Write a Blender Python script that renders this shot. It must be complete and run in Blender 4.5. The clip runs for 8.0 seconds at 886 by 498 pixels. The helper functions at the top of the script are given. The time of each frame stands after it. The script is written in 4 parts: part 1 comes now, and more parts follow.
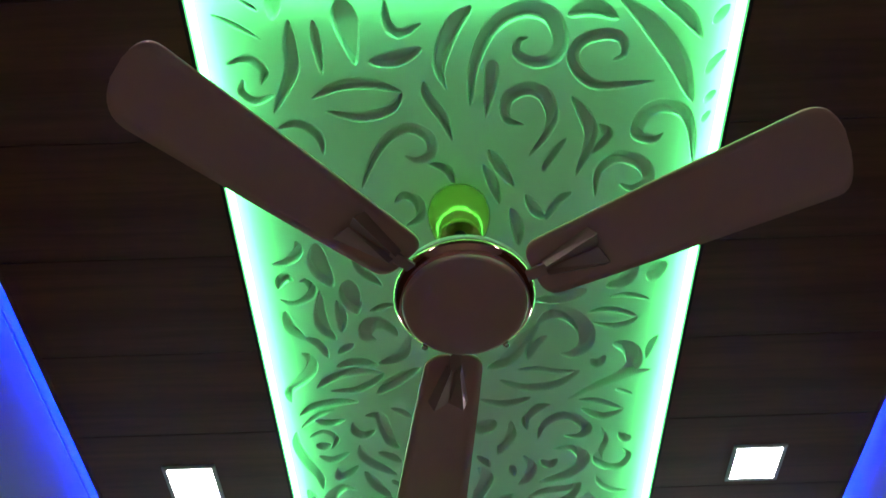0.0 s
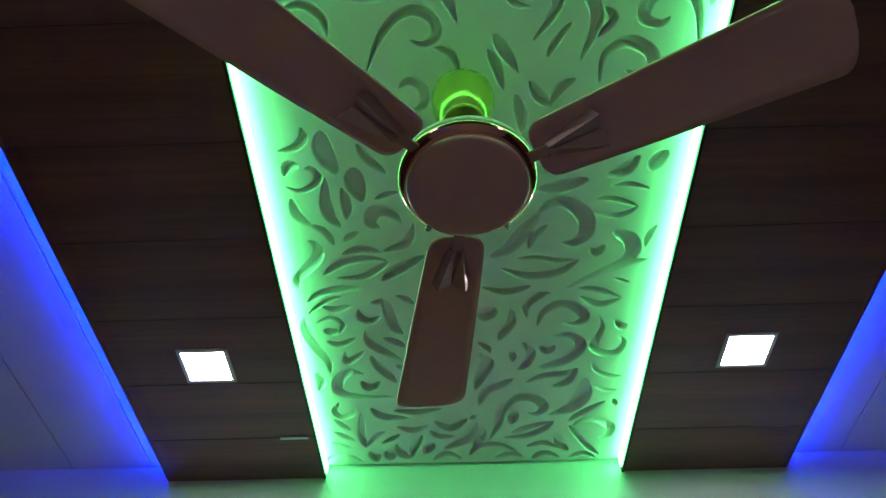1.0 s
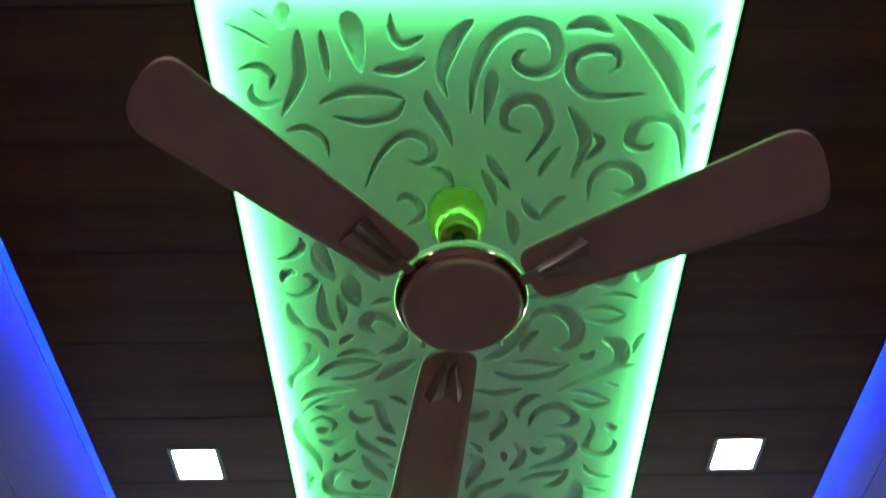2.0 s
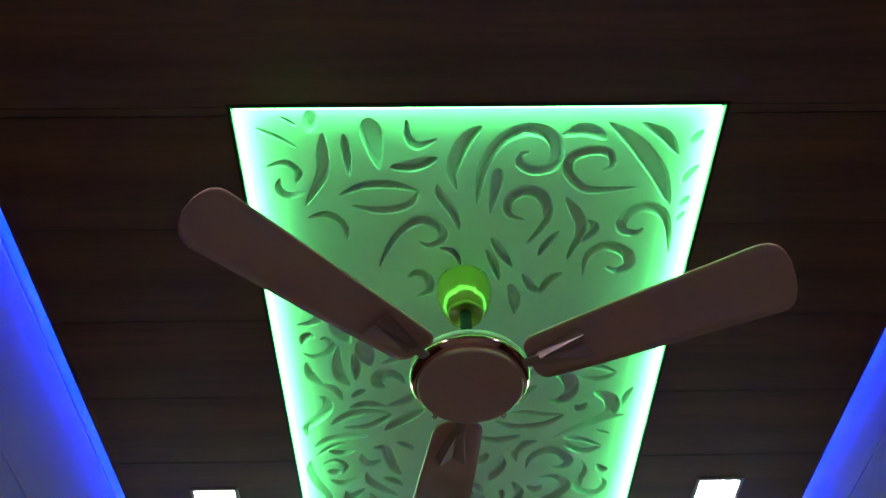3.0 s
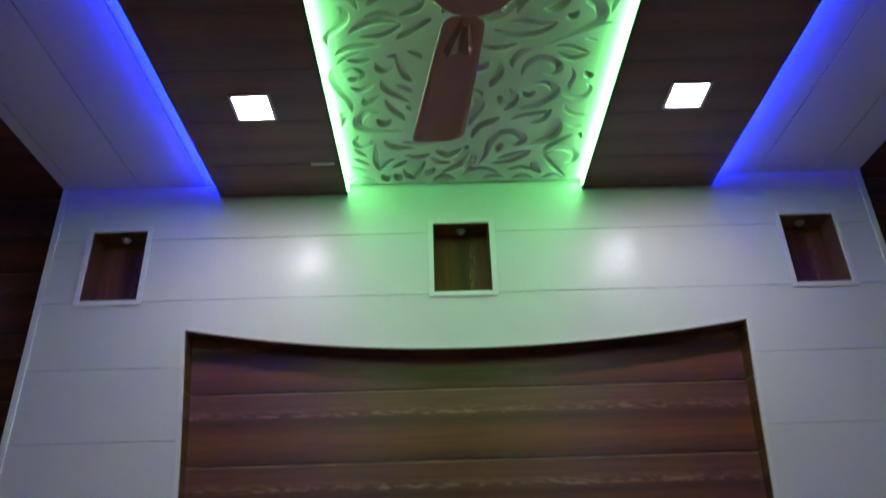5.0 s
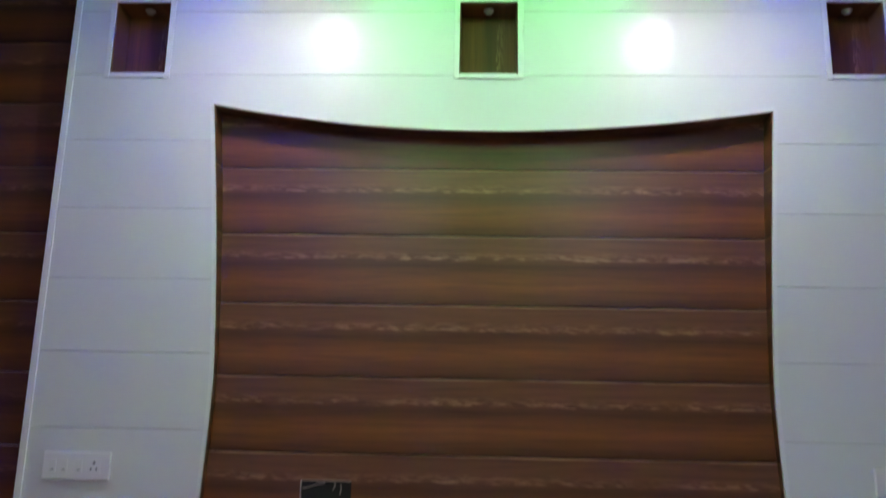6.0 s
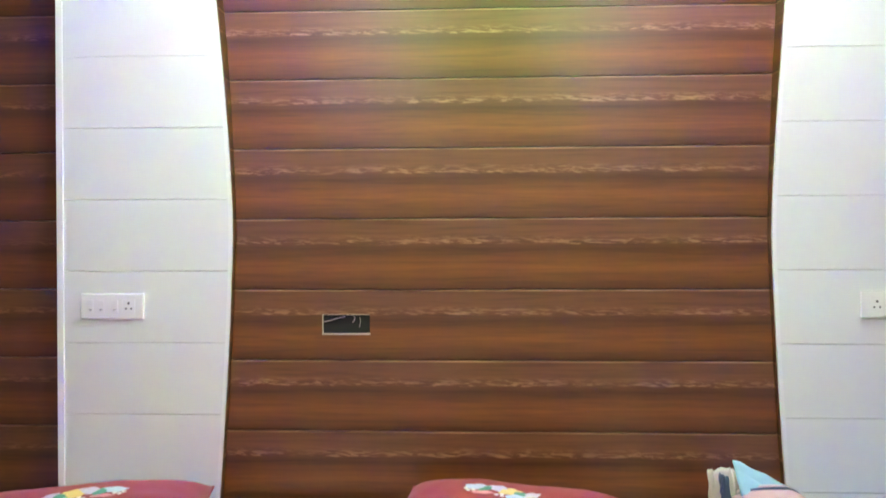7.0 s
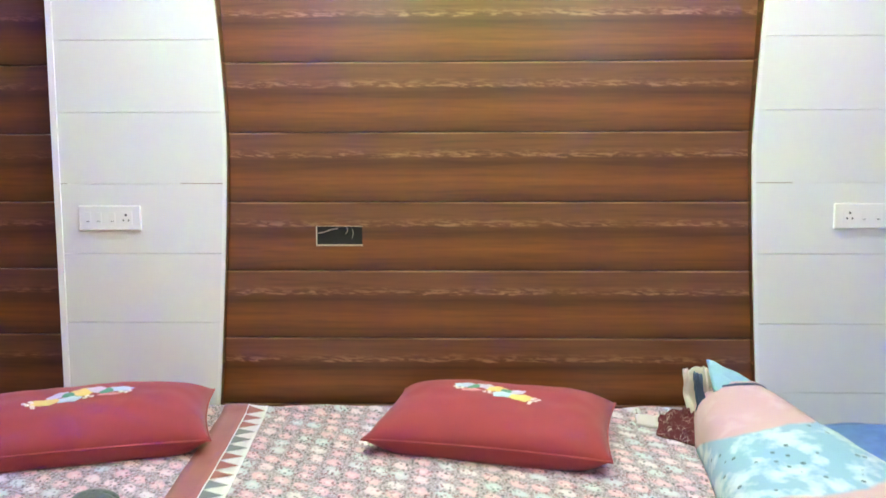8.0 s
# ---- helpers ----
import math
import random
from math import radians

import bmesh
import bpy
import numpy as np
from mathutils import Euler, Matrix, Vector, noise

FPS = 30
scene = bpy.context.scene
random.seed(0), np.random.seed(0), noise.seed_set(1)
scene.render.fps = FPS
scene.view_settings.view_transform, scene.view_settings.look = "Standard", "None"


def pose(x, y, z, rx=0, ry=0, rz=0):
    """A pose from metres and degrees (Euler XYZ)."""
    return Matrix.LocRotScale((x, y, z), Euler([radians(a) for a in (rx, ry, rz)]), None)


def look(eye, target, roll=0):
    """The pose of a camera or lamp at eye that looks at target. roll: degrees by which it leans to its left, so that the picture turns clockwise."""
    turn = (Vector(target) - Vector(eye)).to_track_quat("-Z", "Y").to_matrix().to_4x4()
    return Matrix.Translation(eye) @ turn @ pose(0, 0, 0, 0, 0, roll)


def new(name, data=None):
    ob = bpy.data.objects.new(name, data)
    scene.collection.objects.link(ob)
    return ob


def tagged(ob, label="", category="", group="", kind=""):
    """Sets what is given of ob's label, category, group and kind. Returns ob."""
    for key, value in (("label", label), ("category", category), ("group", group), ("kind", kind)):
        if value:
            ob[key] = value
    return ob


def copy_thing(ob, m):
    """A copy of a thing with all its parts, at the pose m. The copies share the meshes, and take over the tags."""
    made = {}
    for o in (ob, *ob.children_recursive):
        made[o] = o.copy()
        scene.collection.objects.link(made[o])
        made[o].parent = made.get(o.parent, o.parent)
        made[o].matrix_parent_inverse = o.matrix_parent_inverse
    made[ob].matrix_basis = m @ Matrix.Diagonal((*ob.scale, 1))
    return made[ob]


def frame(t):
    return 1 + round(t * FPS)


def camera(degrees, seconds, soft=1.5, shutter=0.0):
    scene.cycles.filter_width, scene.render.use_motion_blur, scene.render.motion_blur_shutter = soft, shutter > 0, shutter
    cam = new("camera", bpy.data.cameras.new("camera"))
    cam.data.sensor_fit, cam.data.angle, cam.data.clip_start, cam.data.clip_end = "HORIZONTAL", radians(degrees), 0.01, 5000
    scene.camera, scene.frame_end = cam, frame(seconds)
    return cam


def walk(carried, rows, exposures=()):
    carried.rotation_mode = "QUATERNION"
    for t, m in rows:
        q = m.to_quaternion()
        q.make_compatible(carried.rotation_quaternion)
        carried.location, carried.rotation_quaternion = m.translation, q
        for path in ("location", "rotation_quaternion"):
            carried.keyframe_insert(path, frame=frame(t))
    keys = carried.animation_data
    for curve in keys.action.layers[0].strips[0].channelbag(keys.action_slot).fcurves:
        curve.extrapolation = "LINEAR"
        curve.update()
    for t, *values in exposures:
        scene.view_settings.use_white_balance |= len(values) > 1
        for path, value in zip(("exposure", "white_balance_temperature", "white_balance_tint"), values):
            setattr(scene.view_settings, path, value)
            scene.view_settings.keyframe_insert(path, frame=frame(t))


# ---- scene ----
cam = camera(62.5, 8.0, shutter=0.4)
PATH = [
    (0, (-0.027, -2.018, 1.738), (-0.032, -0.901, 3.397), -1.7),
    (0.5, (-0.025, -2.025, 1.727), (-0.03, -0.796, 3.305), -2.0),
    (1, (-0.028, -1.996, 1.691), (-0.05, -0.684, 3.2), -0.8),
    (1.5, (-0.029, -2.006, 1.684), (-0.041, -0.74, 3.232), -0.9),
    (2, (-0.031, -2.09, 1.711), (-0.026, -0.922, 3.335), -1.0),
    (2.2, (-0.048, -2.119, 1.714), (-0.029, -0.993, 3.369), -1.4),
    (3.3, (-0.073, -2.39, 1.688), (-0.025, -1.095, 3.212), -2.4),
    (3.5, (-0.076, -2.424, 1.664), (-0.02, -1.034, 3.101), -2.8),
    (4, (-0.079, -2.467, 1.604), (-0.034, -0.891, 2.834), -2.8),
    (4.5, (-0.067, -2.442, 1.543), (-0.056, -0.746, 2.602), -2.0),
    (4.7, (-0.095, -2.422, 1.5), (-0.077, -0.692, 2.504), -2.0),
    (5.8, (-0.081, -2.396, 1.347), (-0.128, -0.471, 1.888), 0.3),
    (6, (-0.059, -2.44, 1.375), (-0.133, -0.48, 1.769), 1.1),
    (6.5, (-0.063, -2.466, 1.387), (-0.135, -0.473, 1.536), 0.9),
    (7, (-0.073, -2.504, 1.338), (-0.157, -0.506, 1.327), -0.2),
    (7.5, (-0.074, -2.556, 1.303), (-0.133, -0.559, 1.202), 0.4),
    (8, (-0.084, -2.583, 1.261), (-0.131, -0.593, 1.073), -0.1),
]
walk(cam, [(t, look(e, g, r)) for t, e, g, r in PATH], [(0.0, -0.55, 6200, 12), (2.2, -0.55, 6200, 12), (3.5, -0.6, 6300, 14), (4.0, -0.6, 6450, 22), (4.7, -0.7, 6550, 33), (5.8, -0.15, 6550, 28), (6.5, 1.5, 7350, 26), (7.0, 1.84, 7600, 24), (8.0, 1.97, 7700, 22)])

# ---- light: the room is closed, all light comes from its lamps and LED strips ----
world = bpy.data.worlds.new("night")
scene.world = world
world.use_nodes = True
world.node_tree.nodes["Background"].inputs[0].default_value = (0.02, 0.022, 0.028, 1)
world.node_tree.nodes["Background"].inputs[1].default_value = 0.2
LAMP, GREEN, BLUE = 155.0, 28.0, 920.0

# plan of the room, in metres: north wall face at y = 0
XW, XE, YS, ZC, ZS = -1.533, 1.570, -3.15, 2.981, 2.927
RX0, RX1, RY0 = -0.430, 0.475, -1.734          # opening of the dropped ceiling
SX0, SX1 = -0.919, 0.979                       # its outer edges
XWW, XEE = -2.35, 2.40                         # side walls, beyond the white middle part
DEEP = 0.08                                    # depth of the headboard recess


# ---- mesh helpers ----
def bm_box(bm, x0, x1, y0, y1, z0, z1, bevel=0.0):
    m = Matrix.LocRotScale(((x0 + x1) / 2, (y0 + y1) / 2, (z0 + z1) / 2), None, (x1 - x0, y1 - y0, z1 - z0))
    vs = bmesh.ops.create_cube(bm, size=1, matrix=m)["verts"]
    if bevel:
        es = list({e for v in vs for e in v.link_edges})
        bmesh.ops.bevel(bm, geom=es, offset=bevel, segments=2, affect="EDGES", profile=0.6)
    return bm


def box(x0, x1, y0, y1, z0, z1, bevel=0.0):
    return bm_box(bmesh.new(), x0, x1, y0, y1, z0, z1, bevel)


def prism(outline, y0, y1, bevel=0.0):
    """A plate with that outline in x and z, from y0 to y1."""
    bm = bmesh.new()
    front = bm.faces.new([bm.verts.new((x, y0, z)) for x, z in outline])
    got = bmesh.ops.extrude_face_region(bm, geom=[front])["geom"]
    bmesh.ops.translate(bm, verts=[g for g in got if isinstance(g, bmesh.types.BMVert)], vec=(0, y1 - y0, 0))
    bmesh.ops.triangulate(bm, faces=[f for f in bm.faces if len(f.verts) > 4])
    bmesh.ops.recalc_face_normals(bm, faces=bm.faces)
    return bm


def lathe(profile, steps=48, bm=None):
    """A turned body round z from pairs of radius and height."""
    bm = bm or bmesh.new()
    rings = []
    for r, z in profile:
        rings.append([bm.verts.new((r * math.cos(a), r * math.sin(a), z)) for a in (2 * math.pi * k / steps for k in range(steps))])
    for a, b in zip(rings, rings[1:]):
        for k in range(steps):
            bm.faces.new((a[k], a[(k + 1) % steps], b[(k + 1) % steps], b[k]))
    bm.faces.new(rings[0][::-1])
    bm.faces.new(rings[-1])
    bmesh.ops.recalc_face_normals(bm, faces=bm.faces)
    return bm


def tube(points, radius, sides=6, bm=None):
    bm = bm or bmesh.new()
    pts = [Vector(p) for p in points]
    rings = []
    for i, p in enumerate(pts):
        d = (pts[min(i + 1, len(pts) - 1)] - pts[max(i - 1, 0)]).normalized()
        up = Vector((0, 0, 1)) if abs(d.z) < 0.9 else Vector((0, 1, 0))
        a = d.cross(up).normalized()
        b = a.cross(d)
        rings.append([bm.verts.new(p + radius * (math.cos(q) * a + math.sin(q) * b)) for q in (2 * math.pi * k / sides for k in range(sides))])
    for r, s in zip(rings, rings[1:]):
        for k in range(sides):
            bm.faces.new((r[k], r[(k + 1) % sides], s[(k + 1) % sides], s[k]))
    bm.faces.new(rings[0][::-1])
    bm.faces.new(rings[-1])
    bmesh.ops.recalc_face_normals(bm, faces=bm.faces)
    return bm


def sheet(nu, nv, place, thick=0.0, bm=None):
    """A grid of place(u, v) for u and v in 0..1, with a second side when thick."""
    bm = bm or bmesh.new()
    g = [[bm.verts.new(place(i / nu, j / nv)) for j in range(nv + 1)] for i in range(nu + 1)]
    fs = [bm.faces.new((g[i][j], g[i + 1][j], g[i + 1][j + 1], g[i][j + 1])) for i in range(nu) for j in range(nv)]
    bm.normal_update()
    if thick:
        bmesh.ops.solidify(bm, geom=fs, thickness=thick)
    return bm


def part(name, bm, material, parent=None, label="", smooth=False):
    me = bpy.data.meshes.new(name)
    if smooth:
        for f in bm.faces:
            f.smooth = True
    bm.to_mesh(me)
    bm.free()
    me.materials.append(material)
    ob = new(name, me)
    if parent is not None:
        ob.parent = parent
    if label:
        tagged(ob, label)
    return ob


def thing(name, x, y, z, label, category, group="", kind=""):
    ob = new(name)
    ob.empty_display_size = 0.05
    ob.matrix_basis = pose(x, y, z)
    return tagged(ob, label, category, group, kind)


# ---- materials ----
class Nodes:
    """A short way to write node materials."""

    def __init__(self, name):
        self.mat = bpy.data.materials.new(name)
        self.mat.use_nodes = True
        self.tree = self.mat.node_tree
        self.out = self.tree.nodes["Principled BSDF"]

    def add(self, kind, **values):
        n = self.tree.nodes.new(kind)
        for key, value in values.items():
            n.inputs[key.replace("_", " ")].default_value = value
        return n

    def link(self, a, b):
        self.tree.links.new(a, b)

    def put(self, socket, value):
        if isinstance(value, (int, float, tuple)):
            socket.default_value = value
        else:
            self.link(value, socket)

    def math(self, op, a, b=0.0, c=0.0):
        n = self.tree.nodes.new("ShaderNodeMath")
        n.operation = op
        for s, v in zip(n.inputs, (a, b, c)):
            self.put(s, v)
        return n.outputs[0]

    def coords(self):
        n = self.tree.nodes.new("ShaderNodeTexCoord")
        s = self.tree.nodes.new("ShaderNodeSeparateXYZ")
        self.link(n.outputs["Object"], s.inputs[0])
        return n.outputs["Object"], s.outputs

    def vec(self, x, y, z):
        n = self.tree.nodes.new("ShaderNodeCombineXYZ")
        for s, v in zip(n.inputs, (x, y, z)):
            self.put(s, v)
        return n.outputs[0]

    def noise(self, vector, scale, detail=3.0, rough=0.55, distort=0.0):
        n = self.add("ShaderNodeTexNoise", Scale=scale, Detail=detail, Roughness=rough, Distortion=distort)
        self.link(vector, n.inputs["Vector"])
        return n.outputs[0]

    def ramp(self, value, stops, how="LINEAR"):
        n = self.tree.nodes.new("ShaderNodeValToRGB")
        n.color_ramp.interpolation = how
        e = n.color_ramp.elements
        while len(e) < len(stops):
            e.new(0.5)
        for el, (p, c) in zip(e, stops):
            el.position = p
            el.color = (*c, 1) if isinstance(c, tuple) else (c, c, c, 1)
        self.put(n.inputs[0], value)
        return n.outputs[0]

    def mix(self, f, a, b, how="MIX"):
        n = self.tree.nodes.new("ShaderNodeMix")
        n.data_type, n.blend_type = "RGBA", how
        for k, v in ((0, f), (6, a), (7, b)):
            self.put(n.inputs[k], (*v, 1) if isinstance(v, tuple) and len(v) == 3 else v)
        return n.outputs[2]

    def bump(self, height, strength, distance=0.002):
        n = self.add("ShaderNodeBump", Strength=strength, Distance=distance)
        self.link(height, n.inputs["Height"])
        self.link(n.outputs[0], self.out.inputs["Normal"])

    def done(self, color=None, rough=0.5, metal=0.0, **more):
        if color is not None:
            self.put(self.out.inputs["Base Color"], (*color, 1) if isinstance(color, tuple) and len(color) == 3 else color)
        self.put(self.out.inputs["Roughness"], rough)
        self.out.inputs["Metallic"].default_value = metal
        for key, value in more.items():
            self.put(self.out.inputs[key.replace("_", " ")], value)
        return self.mat


def wood(name, u, v, period, start, stops, crest, rough, spread=1.0):
    """Printed wood-grain laminate in planks: u is the axis along the grain, v the one across."""
    n = Nodes(name)
    _, xyz = n.coords()
    along, across = xyz[u], n.math("DIVIDE", n.math("SUBTRACT", xyz[v], start), period)
    row = n.math("FLOOR", across)
    white = n.add("ShaderNodeTexWhiteNoise")
    white.noise_dimensions = "1D"
    n.link(row, white.inputs["W"])
    shift = n.math("MULTIPLY_ADD", white.outputs[0], 7.0, along)
    f = n.math("FRACT", across)
    slow = n.noise(n.vec(n.math("MULTIPLY", shift, 1.3), n.math("MULTIPLY", across, 2.0), row), 1.0, 4)
    f2 = n.math("MULTIPLY_ADD", n.math("SUBTRACT", slow, 0.5), 0.16 * spread, f)
    base = n.ramp(f2, stops)
    grain = n.noise(n.vec(n.math("MULTIPLY", shift, 3.0), n.math("MULTIPLY", across, 17.0), row), 1.0, 6, 0.6, 0.5)
    fine = n.noise(n.vec(n.math("MULTIPLY", shift, 14.0), n.math("MULTIPLY", across, 150.0), row), 1.0, 3)
    base = n.mix(0.55, base, n.ramp(grain, ((0.28, 0.42), (0.5, 0.98), (0.72, 1.3))), "MULTIPLY")
    base = n.mix(0.22, base, n.ramp(fine, ((0.3, 0.6), (0.7, 1.2))), "MULTIPLY")
    # the pale broken crest of the figure
    wob = n.noise(n.vec(n.math("MULTIPLY", shift, 9.0), row, 0.0), 1.0, 3)
    g = n.math("MULTIPLY_ADD", n.math("SUBTRACT", wob, 0.5), 0.1, f)
    band = n.ramp(g, ((0.635, 0.0), (0.66, 1.0), (0.70, 0.6), (0.78, 0.0)))
    lean = n.math("MULTIPLY_ADD", f, 9.0, n.math("MULTIPLY", shift, 22.0))
    dash = n.ramp(n.noise(n.vec(lean, n.math("MULTIPLY", f, 34.0), row), 1.0, 4, 0.6, 0.6), ((0.47, 0.0), (0.58, 1.0)))
    far = n.ramp(n.noise(n.vec(n.math("MULTIPLY", shift, 3.5), row, 4.0), 1.0, 2), ((0.35, 0.4), (0.55, 1.0)))
    mask = n.math("MULTIPLY", n.math("MULTIPLY", band, dash), far)
    base = n.mix(n.math("MULTIPLY", mask, 0.70), base, crest)
    # painted highlight, broken along each plank's bevelled top edge
    edge_shine = n.math("MULTIPLY", n.ramp(f, ((0.972, 0.0), (0.984, 1.0))), n.ramp(n.noise(n.vec(n.math("MULTIPLY", shift, 2.2), row, 9.0), 1.0, 3), ((0.40, 0.1), (0.58, 0.8))))
    base = n.mix(edge_shine, base, crest)
    n.bump(n.math("ADD", n.math("MULTIPLY", fine, 0.4), n.math("MULTIPLY", mask, 0.6)), 0.25, 0.0012)
    return n.done(base, n.math("MULTIPLY_ADD", grain, 0.16, rough - 0.08))


BROWN = ((0.0, (0.10, 0.032, 0.012)), (0.035, (0.17, 0.054, 0.019)), (0.14, (0.26, 0.084, 0.025)), (0.30, (0.37, 0.124, 0.031)), (0.44, (0.30, 0.096, 0.027)),
         (0.56, (0.165, 0.053, 0.019)), (0.62, (0.21, 0.072, 0.030)), (0.74, (0.30, 0.114, 0.056)), (0.93, (0.28, 0.108, 0.055)), (1.0, (0.20, 0.072, 0.033)))
BROWN = tuple((p, (c[0] * 0.61, c[1] * 0.585, c[2] * 0.47)) for p, c in BROWN)
# the same brown wood at 0.7, its shade put into the colour
BROWN_SHADED = tuple((p, tuple(q * 0.7 for q in c)) for p, c in BROWN)
M_WALL_WOOD = wood("brown_wood_laminate", 0, 2, 0.2472, 0.688, BROWN, (0.50, 0.265, 0.135), 0.36)
M_SHADED_WOOD = wood("shaded_wood_laminate", 1, 2, 0.2472, 0.688, BROWN_SHADED, (0.40, 0.20, 0.10), 0.45)
# headboard laminate again, dimmed by 0.85 because little light reaches the flanks
M_FLANK_SHADED = wood("shaded_flank_laminate", 0, 2, 0.2472, 0.688, tuple((p, tuple(q * 0.85 for q in c)) for p, c in BROWN), (0.36, 0.17, 0.085), 0.45)
M_SOFFIT = wood("dark_wood_laminate", 0, 1, 0.25, -0.217, tuple((p, (c[0] * 0.46 + 0.094, c[1] * 0.56 + 0.034, c[2] * 0.75 + 0.032)) for p, c in BROWN), (0.11, 0.06, 0.04), 0.36)
M_NICHE_WOOD = wood("niche_wood_laminate", 2, 0, 0.25, -0.13, BROWN, (0.40, 0.2, 0.1), 0.4)


def plain(name, color, rough=0.5, metal=0.0, vary=0.08, scale=9.0, bump=0.0, fine=220.0, sheen=0.14, **more):
    n = Nodes(name)
    co, _ = n.coords()
    big = n.noise(co, scale, 4)
    lo, hi = tuple(c * (1 - vary) for c in color), tuple(min(1.0, c * (1 + vary)) for c in color)
    base = n.mix(big, lo, hi)
    small = n.noise(co, fine, 2)
    if bump:
        n.bump(small, bump, 0.001)
    return n.done(base, n.math("MULTIPLY_ADD", big, sheen, rough - sheen / 2), metal, **more)


def glow(name, color, strength):
    n = Nodes(name)
    return n.done((0.8, 0.8, 0.8), 0.5, 0.0, Emission_Color=(*color, 1), Emission_Strength=strength)


M_WHITE = plain("white_pvc_board", (0.80, 0.81, 0.82), 0.31, vary=0.02, scale=4, bump=0.02, sheen=0.02)
M_TRIM = plain("white_edge_trim", (0.90, 0.90, 0.90), 0.25, vary=0.02)
M_CEIL = plain("white_pvc_ceiling", (0.80, 0.80, 0.82), 0.4, vary=0.03, scale=3, bump=0.03, sheen=0.03)
M_CARVED = plain("white_carved_board", (0.78, 0.79, 0.78), 0.42, vary=0.03, scale=12, bump=0.08)
M_PAINT = plain("cream_wall_paint", (0.70, 0.67, 0.60), 0.7, vary=0.05, bump=0.1)
M_FLOOR = plain("beige_floor_tile", (0.55, 0.50, 0.43), 0.25, vary=0.1, scale=5)
M_FAN = plain("brown_fan_enamel", (0.56, 0.285, 0.215), 0.38, vary=0.06, scale=6, bump=0.03)
M_FAN_TOP = plain("ivory_fan_enamel", (0.68, 0.64, 0.55), 0.35, vary=0.04)
M_COPPER = plain("copper_fan_ring", (0.56, 0.24, 0.18), 0.10, 1.0, vary=0.06)
M_BRACKET = plain("bronze_bracket", (0.42, 0.26, 0.21), 0.3, 0.3, vary=0.1)
M_GOLD = plain("gold_canopy", (0.50, 0.42, 0.08), 0.2, 0.45, vary=0.05)
M_BLACK = plain("black_rubber", (0.012, 0.012, 0.012), 0.75)
M_CHROME = plain("chrome_screw", (0.8, 0.8, 0.8), 0.1, 1.0)
M_FRAME = plain("silver_lamp_frame", (0.72, 0.72, 0.74), 0.35, 0.2)
M_PLATE = plain("white_switch_plastic", (0.90, 0.90, 0.90), 0.3, vary=0.01)
M_SLOT = plain("dark_pin_hole", (0.03, 0.03, 0.035), 0.6)
M_SPOT = plain("dull_white_spot", (0.45, 0.44, 0.42), 0.4)
M_LAMP = glow("lamp_diffuser", (0.97, 0.97, 1.05), LAMP)
M_GREEN = glow("green_led", (0.115, 1.0, 0.225), GREEN)
M_BLUE = glow("blue_led", (0.002, 0.020, 1.0), BLUE)

# ---- the shell of the room ----
S = "structure"
tagged(part("floor", box(XWW - 0.1, XEE + 0.1, YS - 0.1, 0.2, -0.1, 0.0), M_FLOOR), "beige tiled bedroom floor under the bed", "floor", kind=S)
tagged(part("wall_south", box(XWW - 0.1, XEE + 0.1, YS - 0.1, YS, 0.0, 3.05), M_PAINT), "plain cream painted wall facing the bed", "wall", kind=S)
wall_north = tagged(part("wall_north", box(XWW - 0.1, XEE + 0.1, 0.1, 0.2, 0.0, 3.05), M_WHITE), "white panelled bedroom wall behind the bed", "wall", kind=S)
wall_west = tagged(part("wall_west", box(XWW - 0.1, XWW - 0.014, YS, 0.1, 0.0, 3.05), M_SHADED_WOOD), "side wall clad in brown wood planks, shade put into their colour", "wall", kind=S)
wall_east = tagged(part("wall_east", box(XEE + 0.014, XEE + 0.1, YS, 0.1, 0.0, 3.05), M_SHADED_WOOD), "side wall clad in brown wood planks, shade put into their colour", "wall", kind=S)

bm = bmesh.new()
for edges in ((XW - 0.002, -1.484, -1.234, -0.984, -0.80), (0.86, 1.166, 1.416, XE + 0.002)):
    for a, b in zip(edges, edges[1:]):
        bm_box(bm, a + 0.0015, b - 0.0015, YS, 0.0, ZC, ZC + 0.012, 0.002)
bm_box(bm, XWW - 0.1, XEE + 0.1, YS - 0.1, 0.2, ZC + 0.05, ZC + 0.12)
tagged(part("ceiling", bm, M_CEIL), "white ceiling boards lit blue along both sides", "ceiling", kind=S)

# dropped ceiling of dark planks, open over the carved panel
bm = bmesh.new()
y1, k = 0.0, 0
while y1 > YS:
    y0 = max(YS, -0.217 - 0.25 * k)
    for xa, xb in ((SX0 + 0.012, RX0), (RX1, SX1 - 0.012)):
        if y0 >= RY0:
            bm_box(bm, xa, xb, y0 + 0.0006, y1 - 0.0006, ZS, ZC - 0.001, 0.0015)
        elif y1 > RY0:
            bm_box(bm, xa, xb, RY0, y1 - 0.001, ZS, ZC - 0.001, 0.0015)
    if y0 < RY0:
        bm_box(bm, SX0 + 0.012, SX1 - 0.012, y0 + 0.001, min(y1, RY0) - 0.001, ZS, ZC - 0.001, 0.0015)
    for xa, xb in ((XWW, XW - 0.004), (XE + 0.004, XEE)):
        bm_box(bm, xa, xb, y0 + 0.001, (y1 if y1 < 0 else DEEP) - 0.001, ZC + 0.006, ZC + 0.04, 0.0015)
    y1, k = y0, k + 1
for xa, xb in ((SX0, SX0 + 0.0119), (SX1 - 0.0119, SX1)):
    bm_box(bm, xa, xb, YS, -0.001, ZS, ZS + 0.008, 0.001)
